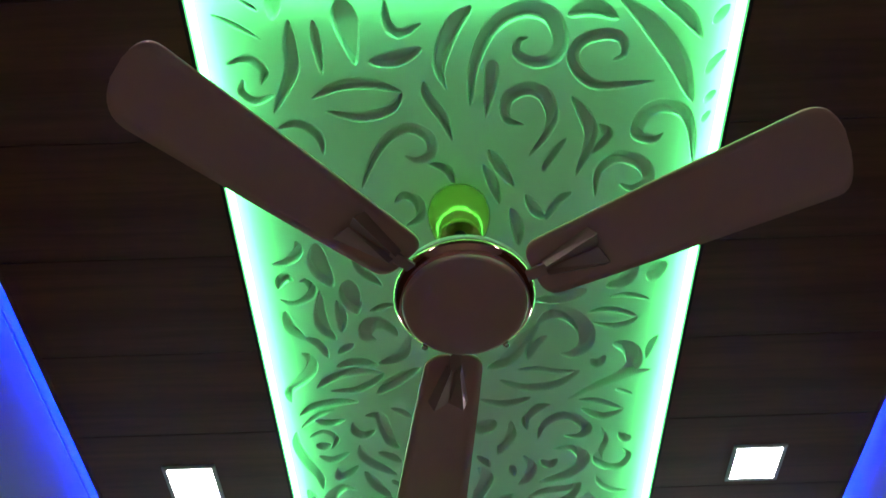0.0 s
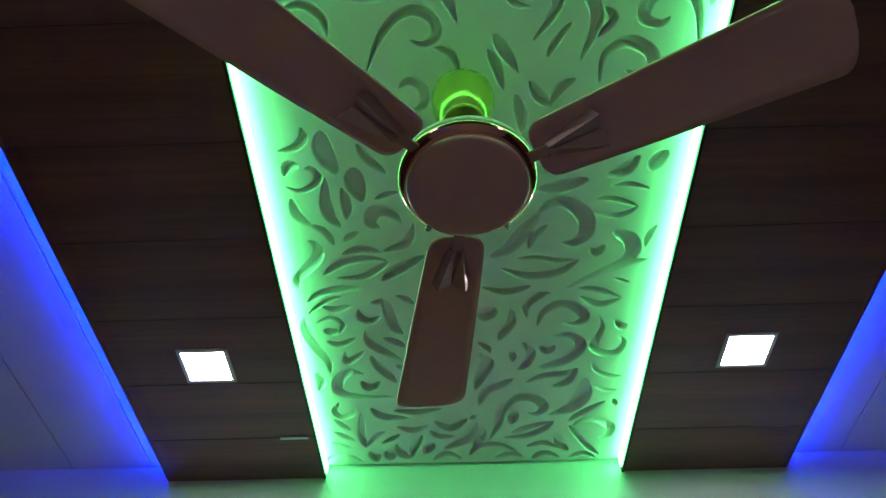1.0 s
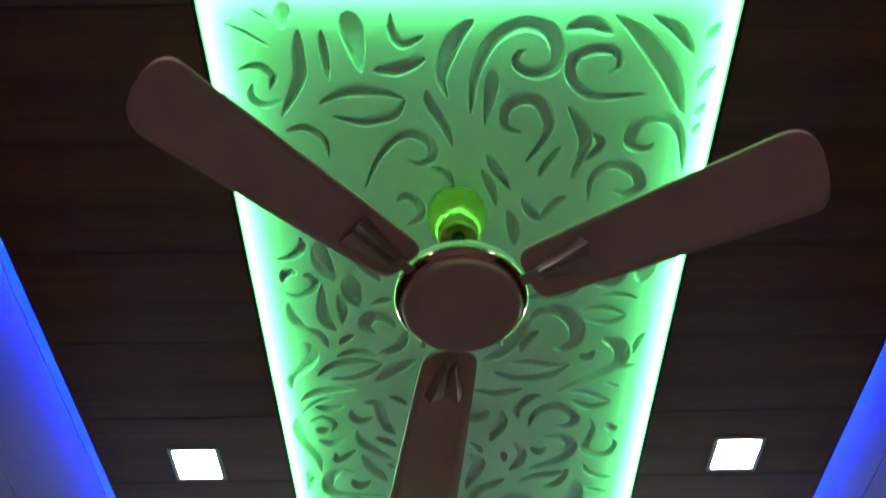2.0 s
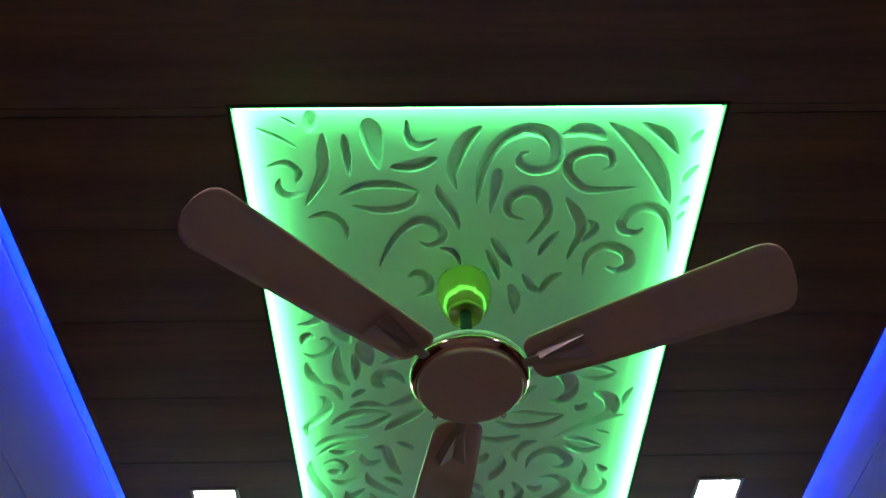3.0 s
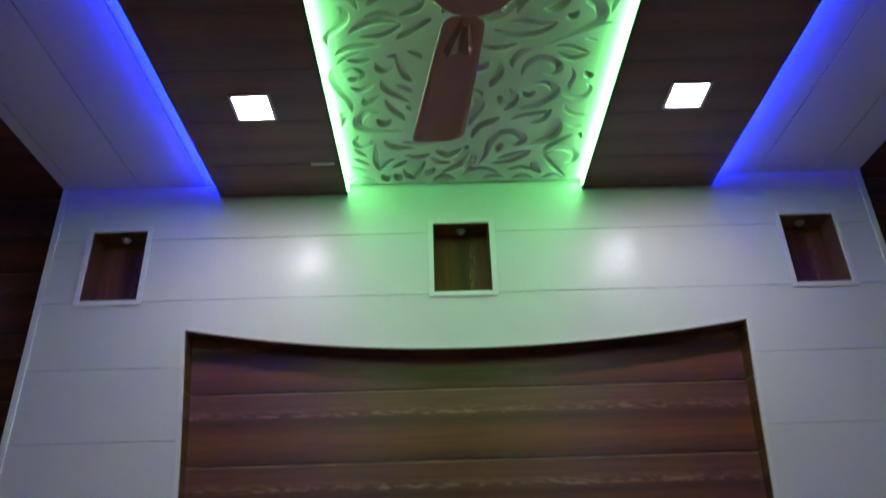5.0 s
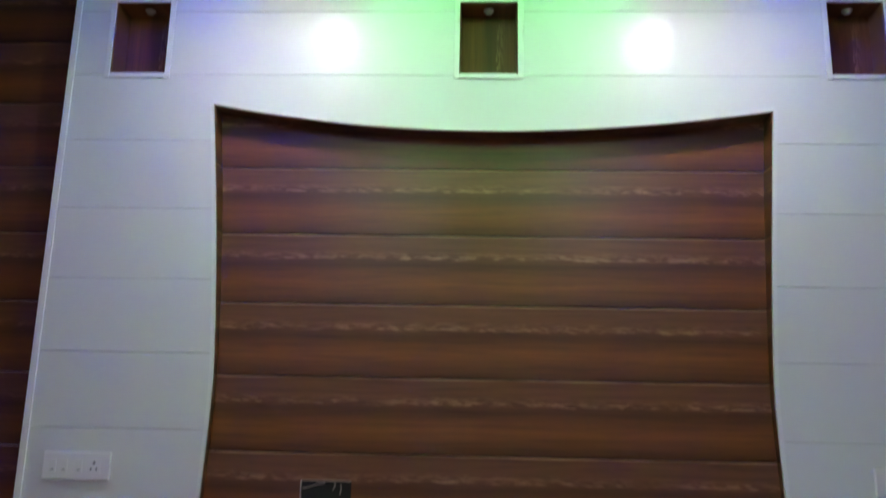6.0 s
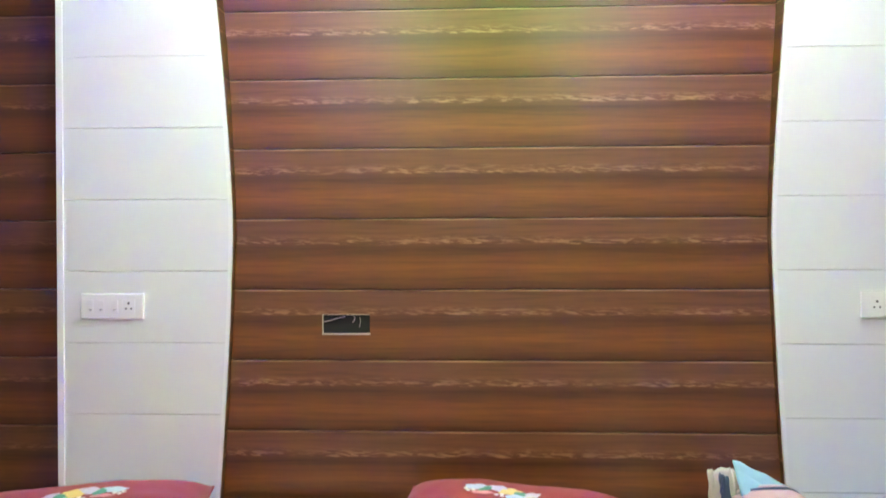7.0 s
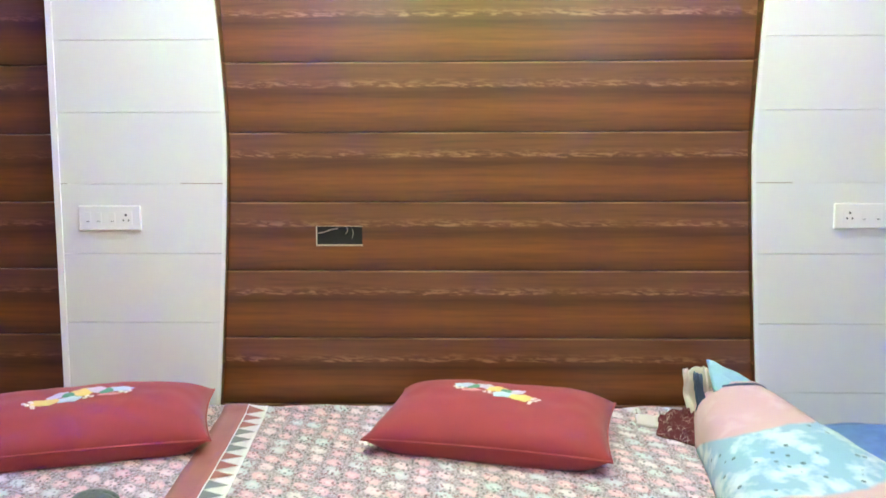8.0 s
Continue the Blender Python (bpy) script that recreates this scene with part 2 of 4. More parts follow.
for xa, xb in ((SX0, SX0 + 0.003), (SX1 - 0.003, SX1)):
    bm_box(bm, xa, xb, YS, -0.001, ZS + 0.0075, ZC - 0.0225)
tagged(part("dropped_ceiling", bm, M_SOFFIT), "dark brown wood plank dropped ceiling with a rectangular opening", "ceiling", kind=S)


def side_left(z):
    d = z - 1.40
    return -0.912 - (0.077 if d > 0 else 0.054) * abs(d) ** 1.4


def side_right(z):
    d = z - 1.38
    return 0.933 + (0.064 if d > 0 else 0.054) * abs(d) ** 1.3


def top_edge(x):
    return 2.293 + (0.098 if x < 0 else 0.08) * x * x


ZTL, ZTR = 2.388, 2.371
XTL, XTR = side_left(ZTL), side_right(ZTR)
NICHES = ((-1.379, -1.175), (-0.105, 0.105), (1.206, 1.408))
NZ0, NZ1 = 2.506, 2.786
G = 0.0010


def steps(a, b, n):
    return [a + (b - a) * k / n for k in range(n + 1)]


for k in range(12):
    z0, z1 = k * 0.25 + G, (k + 1) * 0.25 - G
    if k < 9:
        zs = steps(z0, z1, 6)
        part("board", prism([(XW, z0)] + [(side_left(z), z) for z in zs] + [(XW, z1)], 0.0, DEEP + 0.028), M_WHITE, wall_north)
        part("board", prism([(XE, z0), (XE, z1)] + [(side_right(z), z) for z in zs[::-1]], 0.0, DEEP + 0.028), M_WHITE, wall_north)
        continue
    if k == 9:
        low = [(side_left(z), z) for z in steps(z0, ZTL, 4)] + [(x, top_edge(x)) for x in steps(XTL, XTR, 36)[1:-1]] + [(side_right(z), z) for z in steps(ZTR, z0, 4)]
        out = [(XW, z0)] + low + [(XE, z0), (XE, z1), (XW, z1)]
    elif k == 10:
        out = [(XW, z0), (XE, z0), (XE, z1)]
        for a, b in NICHES[::-1]:
            out += [(b, z1), (b, NZ0), (a, NZ0), (a, z1)]
        out += [(XW, z1)]
    else:
        out = [(XW, z0)]
        for a, b in NICHES:
            out += [(a, z0), (a, NZ1), (b, NZ1), (b, z0)]
        out += [(XE, z0), (XE, ZC - 0.001), (XW, ZC - 0.001)]
    part("board", prism(out, 0.0, DEEP + 0.028), M_WHITE, wall_north)

# planks of the headboard recess: they lean back towards the top
headboard = tagged(part("headboard_panel", box(-1.1, 1.1, DEEP + 0.012, DEEP + 0.028, 0.0, 2.45), M_SLOT),
                   "recessed brown wood-grain headboard panel with curved sides", "wall panel", kind=S)
HX0, HX1, HZ0, HZ1 = -0.602, -0.436, 1.028, 1.096
for k in range(-3, 7):
    z0, z1 = 0.688 + 0.2472 * k + 0.001, 0.688 + 0.2472 * (k + 1) - 0.001
    z0, z1 = max(z0, 0.0), min(z1, 2.45)
    if z0 < HZ0 < z1:
        bm = box(-1.09, HX0, DEEP, DEEP + 0.011, z0, z1)
        bm_box(bm, HX1, 1.09, DEEP, DEEP + 0.011, z0, z1)
        bm_box(bm, HX0, HX1, DEEP, DEEP + 0.011, z0, HZ0)
        bm_box(bm, HX0, HX1, DEEP, DEEP + 0.011, HZ1, z1)
    else:
        bm = box(-1.09, 1.09, DEEP, DEEP + 0.011, z0, z1, 0.0012)
    for v in bm.verts:
        s = min(1.0, max(0.0, (v.co.z - 1.25) / 1.15))
        v.co.y += 0.030 - DEEP + (DEEP - 0.030) * s * s * (3 - 2 * s)
    part("plank", bm, M_WALL_WOOD, headboard)

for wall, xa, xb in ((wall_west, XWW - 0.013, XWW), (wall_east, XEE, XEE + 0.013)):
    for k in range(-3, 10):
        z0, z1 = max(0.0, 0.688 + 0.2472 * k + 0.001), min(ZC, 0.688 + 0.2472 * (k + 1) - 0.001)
        part("plank", box(xa, xb, YS, DEEP - 0.002, z0, z1, 0.0012), M_SHADED_WOOD, wall)
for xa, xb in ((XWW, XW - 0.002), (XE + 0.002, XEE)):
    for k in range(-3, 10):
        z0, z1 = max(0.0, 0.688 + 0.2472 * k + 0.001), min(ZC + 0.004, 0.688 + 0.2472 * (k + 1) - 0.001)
        part("plank", box(xa, xb, DEEP, DEEP + 0.011, z0, z1, 0.0012), M_FLANK_SHADED, wall_north)


# white edging along the recess, corner trims
def edging(points, w, proud):
    """A strip of width w into the board beside a line of x, z points."""
    bm = bmesh.new()
    rows = []
    for i, (x, z) in enumerate(points):
        a, b = points[max(i - 1, 0)], points[min(i + 1, len(points) - 1)]
        d = Vector((b[0] - a[0], b[1] - a[1])).normalized()
        nx, nz = -d.y, d.x
        rows.append([bm.verts.new(p) for p in ((x, -proud, z), (x + nx * w, -proud, z + nz * w), (x + nx * w, 0.004, z + nz * w), (x, 0.008, z))])
    for r, s in zip(rows, rows[1:]):
        for q in range(4):
            bm.faces.new((r[q], r[(q + 1) % 4], s[(q + 1) % 4], s[q]))
    bm.faces.new(rows[0])
    bm.faces.new(rows[-1][::-1])
    bmesh.ops.recalc_face_normals(bm, faces=bm.faces)
    return bm


EDGE = "white plastic edging round the headboard recess"
tagged(part("trim", edging([(side_left(z) + 0.002, z) for z in steps(0.0, ZTL, 40)], 0.013, 0.003), M_TRIM), EDGE, "trim", kind=S)
tagged(part("trim", edging([(side_right(z) - 0.002, z) for z in steps(ZTR, 0.0, 40)], 0.013, 0.003), M_TRIM), EDGE, "trim", kind=S)
tagged(part("trim", edging([(x, top_edge(x) - 0.002) for x in steps(XTL, XTR, 40)], 0.013, 0.003), M_TRIM), EDGE, "trim", kind=S)


def reveal(points):
    """The white boards' inner edge, darkened in place of shade, back to the planks."""
    bm = bmesh.new()
    rows = []
    for i, (x, z) in enumerate(points):
        a, b = points[max(i - 1, 0)], points[min(i + 1, len(points) - 1)]
        d = Vector((b[0] - a[0], b[1] - a[1])).normalized()
        rows.append([bm.verts.new(p) for p in ((x, 0.0085, z), (x - d.y * 0.004, 0.0085, z + d.x * 0.004), (x - d.y * 0.004, DEEP - 0.001, z + d.x * 0.004), (x, DEEP - 0.001, z))])
    for r, s in zip(rows, rows[1:]):
        for q in range(4):
            bm.faces.new((r[q], r[(q + 1) % 4], s[(q + 1) % 4], s[q]))
    bmesh.ops.recalc_face_normals(bm, faces=bm.faces)
    return bm


RV = "brown inner edge of the headboard recess, darkened for its shade"
tagged(part("trim", reveal([(side_left(z) + 0.0045, z) for z in steps(0.0, ZTL, 40)]), M_SHADED_WOOD), RV, "trim", kind=S)
tagged(part("trim", reveal([(side_right(z) - 0.0045, z) for z in steps(ZTR, 0.0, 40)]), M_SHADED_WOOD), RV, "trim", kind=S)
tagged(part("trim", reveal([(x, top_edge(x) - 0.0045) for x in steps(XTL, XTR, 40)]), M_SHADED_WOOD), RV, "trim", kind=S)
for x in (XW, XE - 0.024):
    tagged(part("trim", box(x, x + 0.024, -0.006, -0.0005, 0.0, ZC - 0.001, 0.002), M_TRIM), "white edge strip where boards meet brown planks", "trim", kind=S)


# ---- three wall niches ----
def wall_niche(x0, x1):
    n = thing("wall_niche", (x0 + x1) / 2, 0, NZ0, "small rectangular wall niche with brown wood back and white frame", "niche", "niches over the headboard", S)
    w, h, d = (x1 - x0) / 2, NZ1 - NZ0, DEEP + 0.024
    part("back_panel", box(-w, w, d - 0.008, d, 0, h), M_NICHE_WOOD, n)
    for a, b in ((-w, -w + 0.004), (w - 0.004, w)):
        part("side_panel", box(a, b, 0.001, d - 0.009, 0, h), M_NICHE_WOOD, n)
    part("top_panel", box(-w + 0.004, w - 0.004, 0.001, d - 0.009, h - 0.004, h), M_NICHE_WOOD, n)
    part("bottom_panel", box(-w + 0.004, w - 0.004, 0.001, d - 0.009, 0, 0.004), M_NICHE_WOOD, n)
    f = 0.020
    for a, b, c, e in ((-w - f, -w, -f, h + f), (w, w + f, -f, h + f), (-w, w, h, h + f), (-w, w, -f, 0)):
        part("frame_bar", box(a, b, -0.006, -0.0005, c, e, 0.002), M_TRIM, n)
    spot = part("spot_lamp", lathe(((0.019, 0), (0.019, -0.003), (0.013, -0.004), (0.012, -0.012), (0.008, -0.014)), 24), M_SPOT, n, "small unlit white spot lamp", True)
    spot.matrix_basis = pose(0, d * 0.5, h - 0.004)
    return n


for x0, x1 in NICHES:
    wall_niche(x0, x1)

# ---- LED strips and lamps ----
def led_strip(x0, x1, y0, y1, z0, z1, material, label):
    return tagged(part("led_strip", box(x0, x1, y0, y1, z0, z1), material), label, "led strip", "cove strips")


GL, BL = "glowing green LED strip inside the ceiling opening", "glowing blue LED strip along the dropped ceiling edge"
led_strip(RX0 + 0.001, RX0 + 0.006, RY0 + 0.01, -0.02, 2.931, 2.957, M_GREEN, GL)
led_strip(RX1 - 0.006, RX1 - 0.001, RY0 + 0.01, -0.02, 2.931, 2.957, M_GREEN, GL)
led_strip(RX0 + 0.01, RX1 - 0.01, RY0 + 0.001, RY0 + 0.006, 2.931, 2.957, M_GREEN, GL)
led_strip(SX0 + 0.0045, SX0 + 0.0105, YS + 0.05, -0.012, ZC - 0.0275, ZC - 0.0215, M_BLUE, BL)
led_strip(SX1 - 0.0105, SX1 - 0.0045, YS + 0.05, -0.012, ZC - 0.0275, ZC - 0.0215, M_BLUE, BL)


BEAD = "thin black edge bead round the ceiling opening"
M_BEAD = plain("black_edge_bead", (0.015, 0.013, 0.013), 0.4)
for xa, xb, ya, yb in ((RX0 - 0.007, RX0, RY0 - 0.007, -0.001), (RX1, RX1 + 0.007, RY0 - 0.007, -0.001), (RX0 + 0.0005, RX1 - 0.0005, RY0 - 0.007, RY0)):
    tagged(part("trim", box(xa, xb, ya, yb, ZS - 0.004, ZS - 0.0005, 0.001), M_BEAD), BEAD, "trim", kind=S)


def downlight(x, y):
    d = thing("ceiling_downlight", x, y, ZS, "square white LED downlight set in dark wood ceiling", "ceiling lamp", "ceiling downlights")
    a, b = 0.065, 0.054
    bm = box(-a, a, -a, -b, -0.006, 0.0, 0.002)
    bm_box(bm, -a, a, b, a, -0.006, 0.0, 0.002)
    bm_box(bm, -a, -b, -b, b, -0.006, 0.0, 0.002)
    bm_box(bm, b, a, -b, b, -0.006, 0.0, 0.002)
    part("frame", bm, M_FRAME, d)
    part("diffuser", box(-b, b, -b, b, -0.004, -0.001), M_LAMP, d)
    return d


lamp = downlight(-0.668, -0.544)
for x, y in ((0.721, -0.554), (-0.668, -2.08), (0.721, -2.08)):
    copy_thing(lamp, pose(x, y, ZS))

clip = tagged(part("metal_clip", box(-0.535, -0.452, -0.224, -0.213, ZS - 0.005, ZS - 0.0005, 0.001), M_FRAME), "small pale metal strip on the dark ceiling planks", "clip")

# ---- carved ceiling panel: a height field cut by curved strokes ----
PX0, PX1, PY0, PY1 = RX0 + 0.002, RX1 - 0.002, RY0 + 0.002, -0.018
NX, NY = 560, 1060
GX, GY = np.meshgrid(np.linspace(PX0, PX1, NX), np.linspace(PY0, PY1, NY), indexing="ij")
CUT = np.zeros((NX, NY))
CUT_DEPTH, CUT_EDGE = 0.024, 0.0028


def carve(xs, ys, ws):
    """Cut a groove along a spine of points with half-widths ws."""
    xs, ys, ws = np.asarray(xs), np.asarray(ys), np.asarray(ws)
    far = ws.max() + CUT_EDGE
    i0, i1 = np.searchsorted(GX[:, 0], (xs.min() - far, xs.max() + far))
    j0, j1 = np.searchsorted(GY[0], (ys.min() - far, ys.max() + far))
    if i1 <= i0 or j1 <= j0:
        return
    gx, gy = GX[i0:i1, j0:j1], GY[i0:i1, j0:j1]
    best = np.full(gx.shape, -1.0)
    for k in range(len(xs) - 1):
        ax, ay, bx, by = xs[k], ys[k], xs[k + 1], ys[k + 1]
        dx, dy = bx - ax, by - ay
        q = np.clip(((gx - ax) * dx + (gy - ay) * dy) / (dx * dx + dy * dy + 1e-12), 0, 1)
        best = np.maximum(best, ws[k] + (ws[k + 1] - ws[k]) * q - np.hypot(gx - ax - q * dx, gy - ay - q * dy))
    CUT[i0:i1, j0:j1] = np.maximum(CUT[i0:i1, j0:j1], np.clip(best / CUT_EDGE, 0, 1))


def stroke(points, w, fat=0.5):
    """A curved blade drawn smoothly through a few points, pointed at both ends, w wide to each side where it is fattest."""
    p = [Vector(q) for q in points]
    p = [2 * p[0] - p[1]] + p + [2 * p[-1] - p[-2]]
    line = []
    for k in range(1, len(p) - 2):
        for q in range(8):
            t = q / 8
            line.append(0.5 * (2 * p[k] + (p[k + 1] - p[k - 1]) * t + (2 * p[k - 1] - 5 * p[k] + 4 * p[k + 1] - p[k + 2]) * t * t + (3 * p[k] - p[k - 1] - 3 * p[k + 1] + p[k + 2]) * t ** 3))
    line.append(p[-2])
    u = np.linspace(0, 1, len(line)) ** (math.log(0.5) / math.log(fat))
    carve([q.x for q in line], [q.y for q in line], w * np.sin(math.pi * u) ** 0.7 + 1e-4)


# the half away from the bed
stroke(((-0.351, -1.699), (-0.336, -1.689), (-0.322, -1.679)), 0.0038)
stroke(((-0.401, -1.677), (-0.365, -1.658), (-0.324, -1.632)), 0.0048)
stroke(((-0.293, -1.706), (-0.302, -1.664)), 0.0127, .35)
stroke(((-0.275, -1.663), (-0.279, -1.621), (-0.284, -1.572), (-0.325, -1.498)), 0.0127)
stroke(((-0.235, -1.662), (-0.233, -1.624), (-0.230, -1.567)), 0.0085)
stroke(((-0.186, -1.686), (-0.179, -1.647), (-0.170, -1.582)), 0.0212, .35)
stroke(((-0.113, -1.691), (-0.111, -1.654), (-0.093, -1.634), (-0.054, -1.650)), 0.0086)
stroke(((-0.149, -1.587), (-0.101, -1.591), (-0.054, -1.608)), 0.0138)
stroke(((-0.015, -1.531), (-0.026, -1.578), (-0.003, -1.641), (0.031, -1.677)), 0.0147, .6)
stroke(((-0.392, -1.591), (-0.352, -1.599), (-0.330, -1.578), (-0.338, -1.553)), 0.0085)
stroke(((-0.368, -1.564), (-0.373, -1.539), (-0.353, -1.524), (-0.317, -1.534)), 0.0085)
stroke(((-0.254, -1.524), (-0.203, -1.546), (-0.143, -1.547), (-0.093, -1.531)), 0.0095)
stroke(((-0.233, -1.500), (-0.174, -1.486), (-0.117, -1.498), (-0.093, -1.530)), 0.0092)
stroke(((-0.054, -1.548), (-0.048, -1.520), (-0.022, -1.478), (-0.007, -1.433)), 0.0104)
stroke(((-0.324, -1.469), (-0.282, -1.477), (-0.251, -1.453), (-0.245, -1.413)), 0.0093)
stroke(((-0.182, -1.338), (-0.155, -1.401), (-0.121, -1.446), (-0.084, -1.461), (-0.050, -1.443), (-0.045, -1.411), (-0.071, -1.395), (-0.096, -1.406)), 0.0106)
stroke(((0.027, -1.498), (0.033, -1.571), (0.062, -1.637), (0.112, -1.667), (0.160, -1.657), (0.181, -1.620), (0.173, -1.586), (0.138, -1.577), (0.109, -1.592), (0.110, -1.614), (0.127, -1.621)), 0.0137, .4)
stroke(((0.066, -1.578), (0.063, -1.539), (0.054, -1.475)), 0.0126, .3)
stroke(((0.190, -1.655), (0.232, -1.667), (0.277, -1.647)), 0.0138)
stroke(((0.353, -1.537), (0.304, -1.532), (0.244, -1.533), (0.208, -1.570), (0.211, -1.605), (0.246, -1.621), (0.283, -1.615), (0.293, -1.588), (0.273, -1.575)), 0.0105)
stroke(((0.134, -1.395), (0.164, -1.438), (0.175, -1.476), (0.158, -1.517), (0.125, -1.529), (0.093, -1.510), (0.093, -1.472), (0.127, -1.459)), 0.0128)
stroke(((0.207, -1.513), (0.234, -1.474), (0.248, -1.429), (0.225, -1.351)), 0.0126)
stroke(((0.261, -1.457), (0.278, -1.434), (0.253, -1.398)), 0.0089)
stroke(((0.445, -1.367), (0.432, -1.437), (0.410, -1.476), (0.369, -1.488), (0.339, -1.470), (0.333, -1.434), (0.363, -1.422), (0.381, -1.435)), 0.0129)
stroke(((0.273, -1.683), (0.330, -1.639), (0.387, -1.571), (0.425, -1.493)), 0.0180, .55)
stroke(((0.338, -1.681), (0.389, -1.651), (0.423, -1.609)), 0.0115)
stroke(((0.439, -1.545), (0.449, -1.567), (0.467, -1.588)), 0.0064)
stroke(((0.445, -1.492), (0.462, -1.515)), 0.0058)
stroke(((0.446, -1.454), (0.459, -1.476)), 0.0042)
stroke(((0.437, -1.634), (0.459, -1.665)), 0.0074)
stroke(((0.060, -1.413), (0.079, -1.381), (0.110, -1.331)), 0.0116)
stroke(((0.082, -1.295), (0.068, -1.345), (0.050, -1.382)), 0.0101)
stroke(((0.162, -1.362), (0.177, -1.395), (0.203, -1.431)), 0.0081)
stroke(((0.132, -1.314), (0.153, -1.279), (0.173, -1.259)), 0.0113)
stroke(((0.173, -1.255), (0.193, -1.297), (0.221, -1.317)), 0.0101)
stroke(((0.266, -1.303), (0.269, -1.361), (0.304, -1.389), (0.350, -1.372), (0.365, -1.339), (0.338, -1.321), (0.311, -1.332)), 0.0127)
stroke(((0.105, -1.286), (0.118, -1.244), (0.122, -1.197)), 0.0126)
stroke(((-0.121, -1.307), (-0.101, -1.322), (-0.076, -1.307), (-0.073, -1.271), (-0.103, -1.252)), 0.0101)
stroke(((-0.051, -1.388), (-0.019, -1.375), (-0.003, -1.338)), 0.0081)
# the half towards the bed
stroke(((-0.285, -1.216), (-0.286, -1.164), (-0.264, -1.107)), 0.0215)
stroke(((-0.228, -1.123), (-0.230, -1.084), (-0.219, -1.035)), 0.0222)
stroke(((-0.217, -1.183), (-0.197, -1.147), (-0.160, -1.106)), 0.0110)
stroke(((-0.377, -1.108), (-0.370, -1.128), (-0.357, -1.136), (-0.345, -1.128)), 0.0110)
stroke(((-0.379, -1.081), (-0.351, -1.068), (-0.318, -1.082), (-0.306, -1.105), (-0.318, -1.126), (-0.332, -1.124)), 0.0082)
stroke(((-0.381, -1.170), (-0.345, -1.177), (-0.323, -1.200), (-0.324, -1.226)), 0.0096)
stroke(((-0.291, -1.100), (-0.299, -1.033), (-0.293, -0.993), (-0.272, -0.963)), 0.0148)
stroke(((-0.259, -1.073), (-0.254, -1.028), (-0.258, -0.984)), 0.0118)
stroke(((-0.372, -1.048), (-0.367, -1.004), (-0.338, -0.967)), 0.0119)
stroke(((-0.343, -0.974), (-0.311, -0.953), (-0.295, -0.910)), 0.0103)
stroke(((-0.192, -1.040), (-0.163, -1.053), (-0.139, -1.058)), 0.0074)
stroke(((-0.135, -0.968), (-0.161, -1.003), (-0.192, -1.006), (-0.207, -0.974), (-0.184, -0.957)), 0.0174)
stroke(((-0.272, -0.923), (-0.253, -0.939), (-0.235, -0.950)), 0.0095)
stroke(((-0.281, -0.884), (-0.234, -0.898), (-0.183, -0.884)), 0.0118)
stroke(((-0.185, -0.889), (-0.149, -0.902), (-0.125, -0.921), (-0.110, -0.971)), 0.0133)
stroke(((-0.333, -0.819), (-0.291, -0.854), (-0.237, -0.868), (-0.174, -0.859)), 0.0135)
stroke(((-0.303, -0.809), (-0.242, -0.811), (-0.203, -0.833), (-0.174, -0.859)), 0.0101)
stroke(((-0.197, -0.794), (-0.149, -0.835), (-0.089, -0.874)), 0.0158)
stroke(((-0.353, -0.929), (-0.336, -0.912), (-0.338, -0.877), (-0.366, -0.842), (-0.398, -0.807), (-0.397, -0.775)), 0.0135)
stroke(((-0.385, -0.730), (-0.344, -0.761), (-0.287, -0.773), (-0.240, -0.771)), 0.0125)
stroke(((-0.387, -0.688), (-0.341, -0.730), (-0.297, -0.748)), 0.0067)
stroke(((-0.350, -0.713), (-0.316, -0.704), (-0.277, -0.714)), 0.0109)
stroke(((-0.398, -0.676), (-0.405, -0.629), (-0.385, -0.563), (-0.363, -0.510), (-0.360, -0.459)), 0.0134)
stroke(((-0.355, -0.627), (-0.339, -0.622), (-0.323, -0.626)), 0.0134)
stroke(((-0.372, -0.655), (-0.334, -0.674), (-0.307, -0.648), (-0.321, -0.611)), 0.0072)
stroke(((-0.355, -0.588), (-0.322, -0.572), (-0.278, -0.598)), 0.0115)
stroke(((-0.311, -0.545), (-0.314, -0.504), (-0.286, -0.521), (-0.261, -0.547)), 0.0115)
stroke(((-0.400, -0.460), (-0.391, -0.424), (-0.403, -0.382)), 0.0127)
stroke(((-0.271, -0.451), (-0.308, -0.462), (-0.342, -0.429), (-0.348, -0.380), (-0.304, -0.356), (-0.194, -0.349)), 0.0161)
stroke(((-0.282, -0.420), (-0.261, -0.392), (-0.232, -0.418)), 0.0168)
stroke(((-0.260, -0.702), (-0.257, -0.669), (-0.235, -0.658), (-0.209, -0.674)), 0.0125)
stroke(((-0.230, -0.724), (-0.196, -0.721), (-0.185, -0.673), (-0.174, -0.627), (-0.154, -0.605)), 0.0152)
stroke(((-0.166, -0.747), (-0.139, -0.731), (-0.120, -0.711)), 0.0090)
stroke(((-0.251, -0.623), (-0.244, -0.580), (-0.210, -0.541), (-0.165, -0.505)), 0.0152)
stroke(((-0.2472, -0.524), (-0.223, -0.473), (-0.186, -0.409)), 0.0161)
stroke(((-0.209, -0.594), (-0.178, -0.577), (-0.153, -0.554)), 0.0120)
stroke(((-0.181, -0.487), (-0.164, -0.466)), 0.0080)
stroke(((-0.354, -0.330), (-0.372, -0.289), (-0.353, -0.261), (-0.320, -0.276), (-0.312, -0.307)), 0.0111)
stroke(((-0.380, -0.254), (-0.334, -0.194)), 0.0093)
stroke(((-0.388, -0.194), (-0.326, -0.143)), 0.0097)
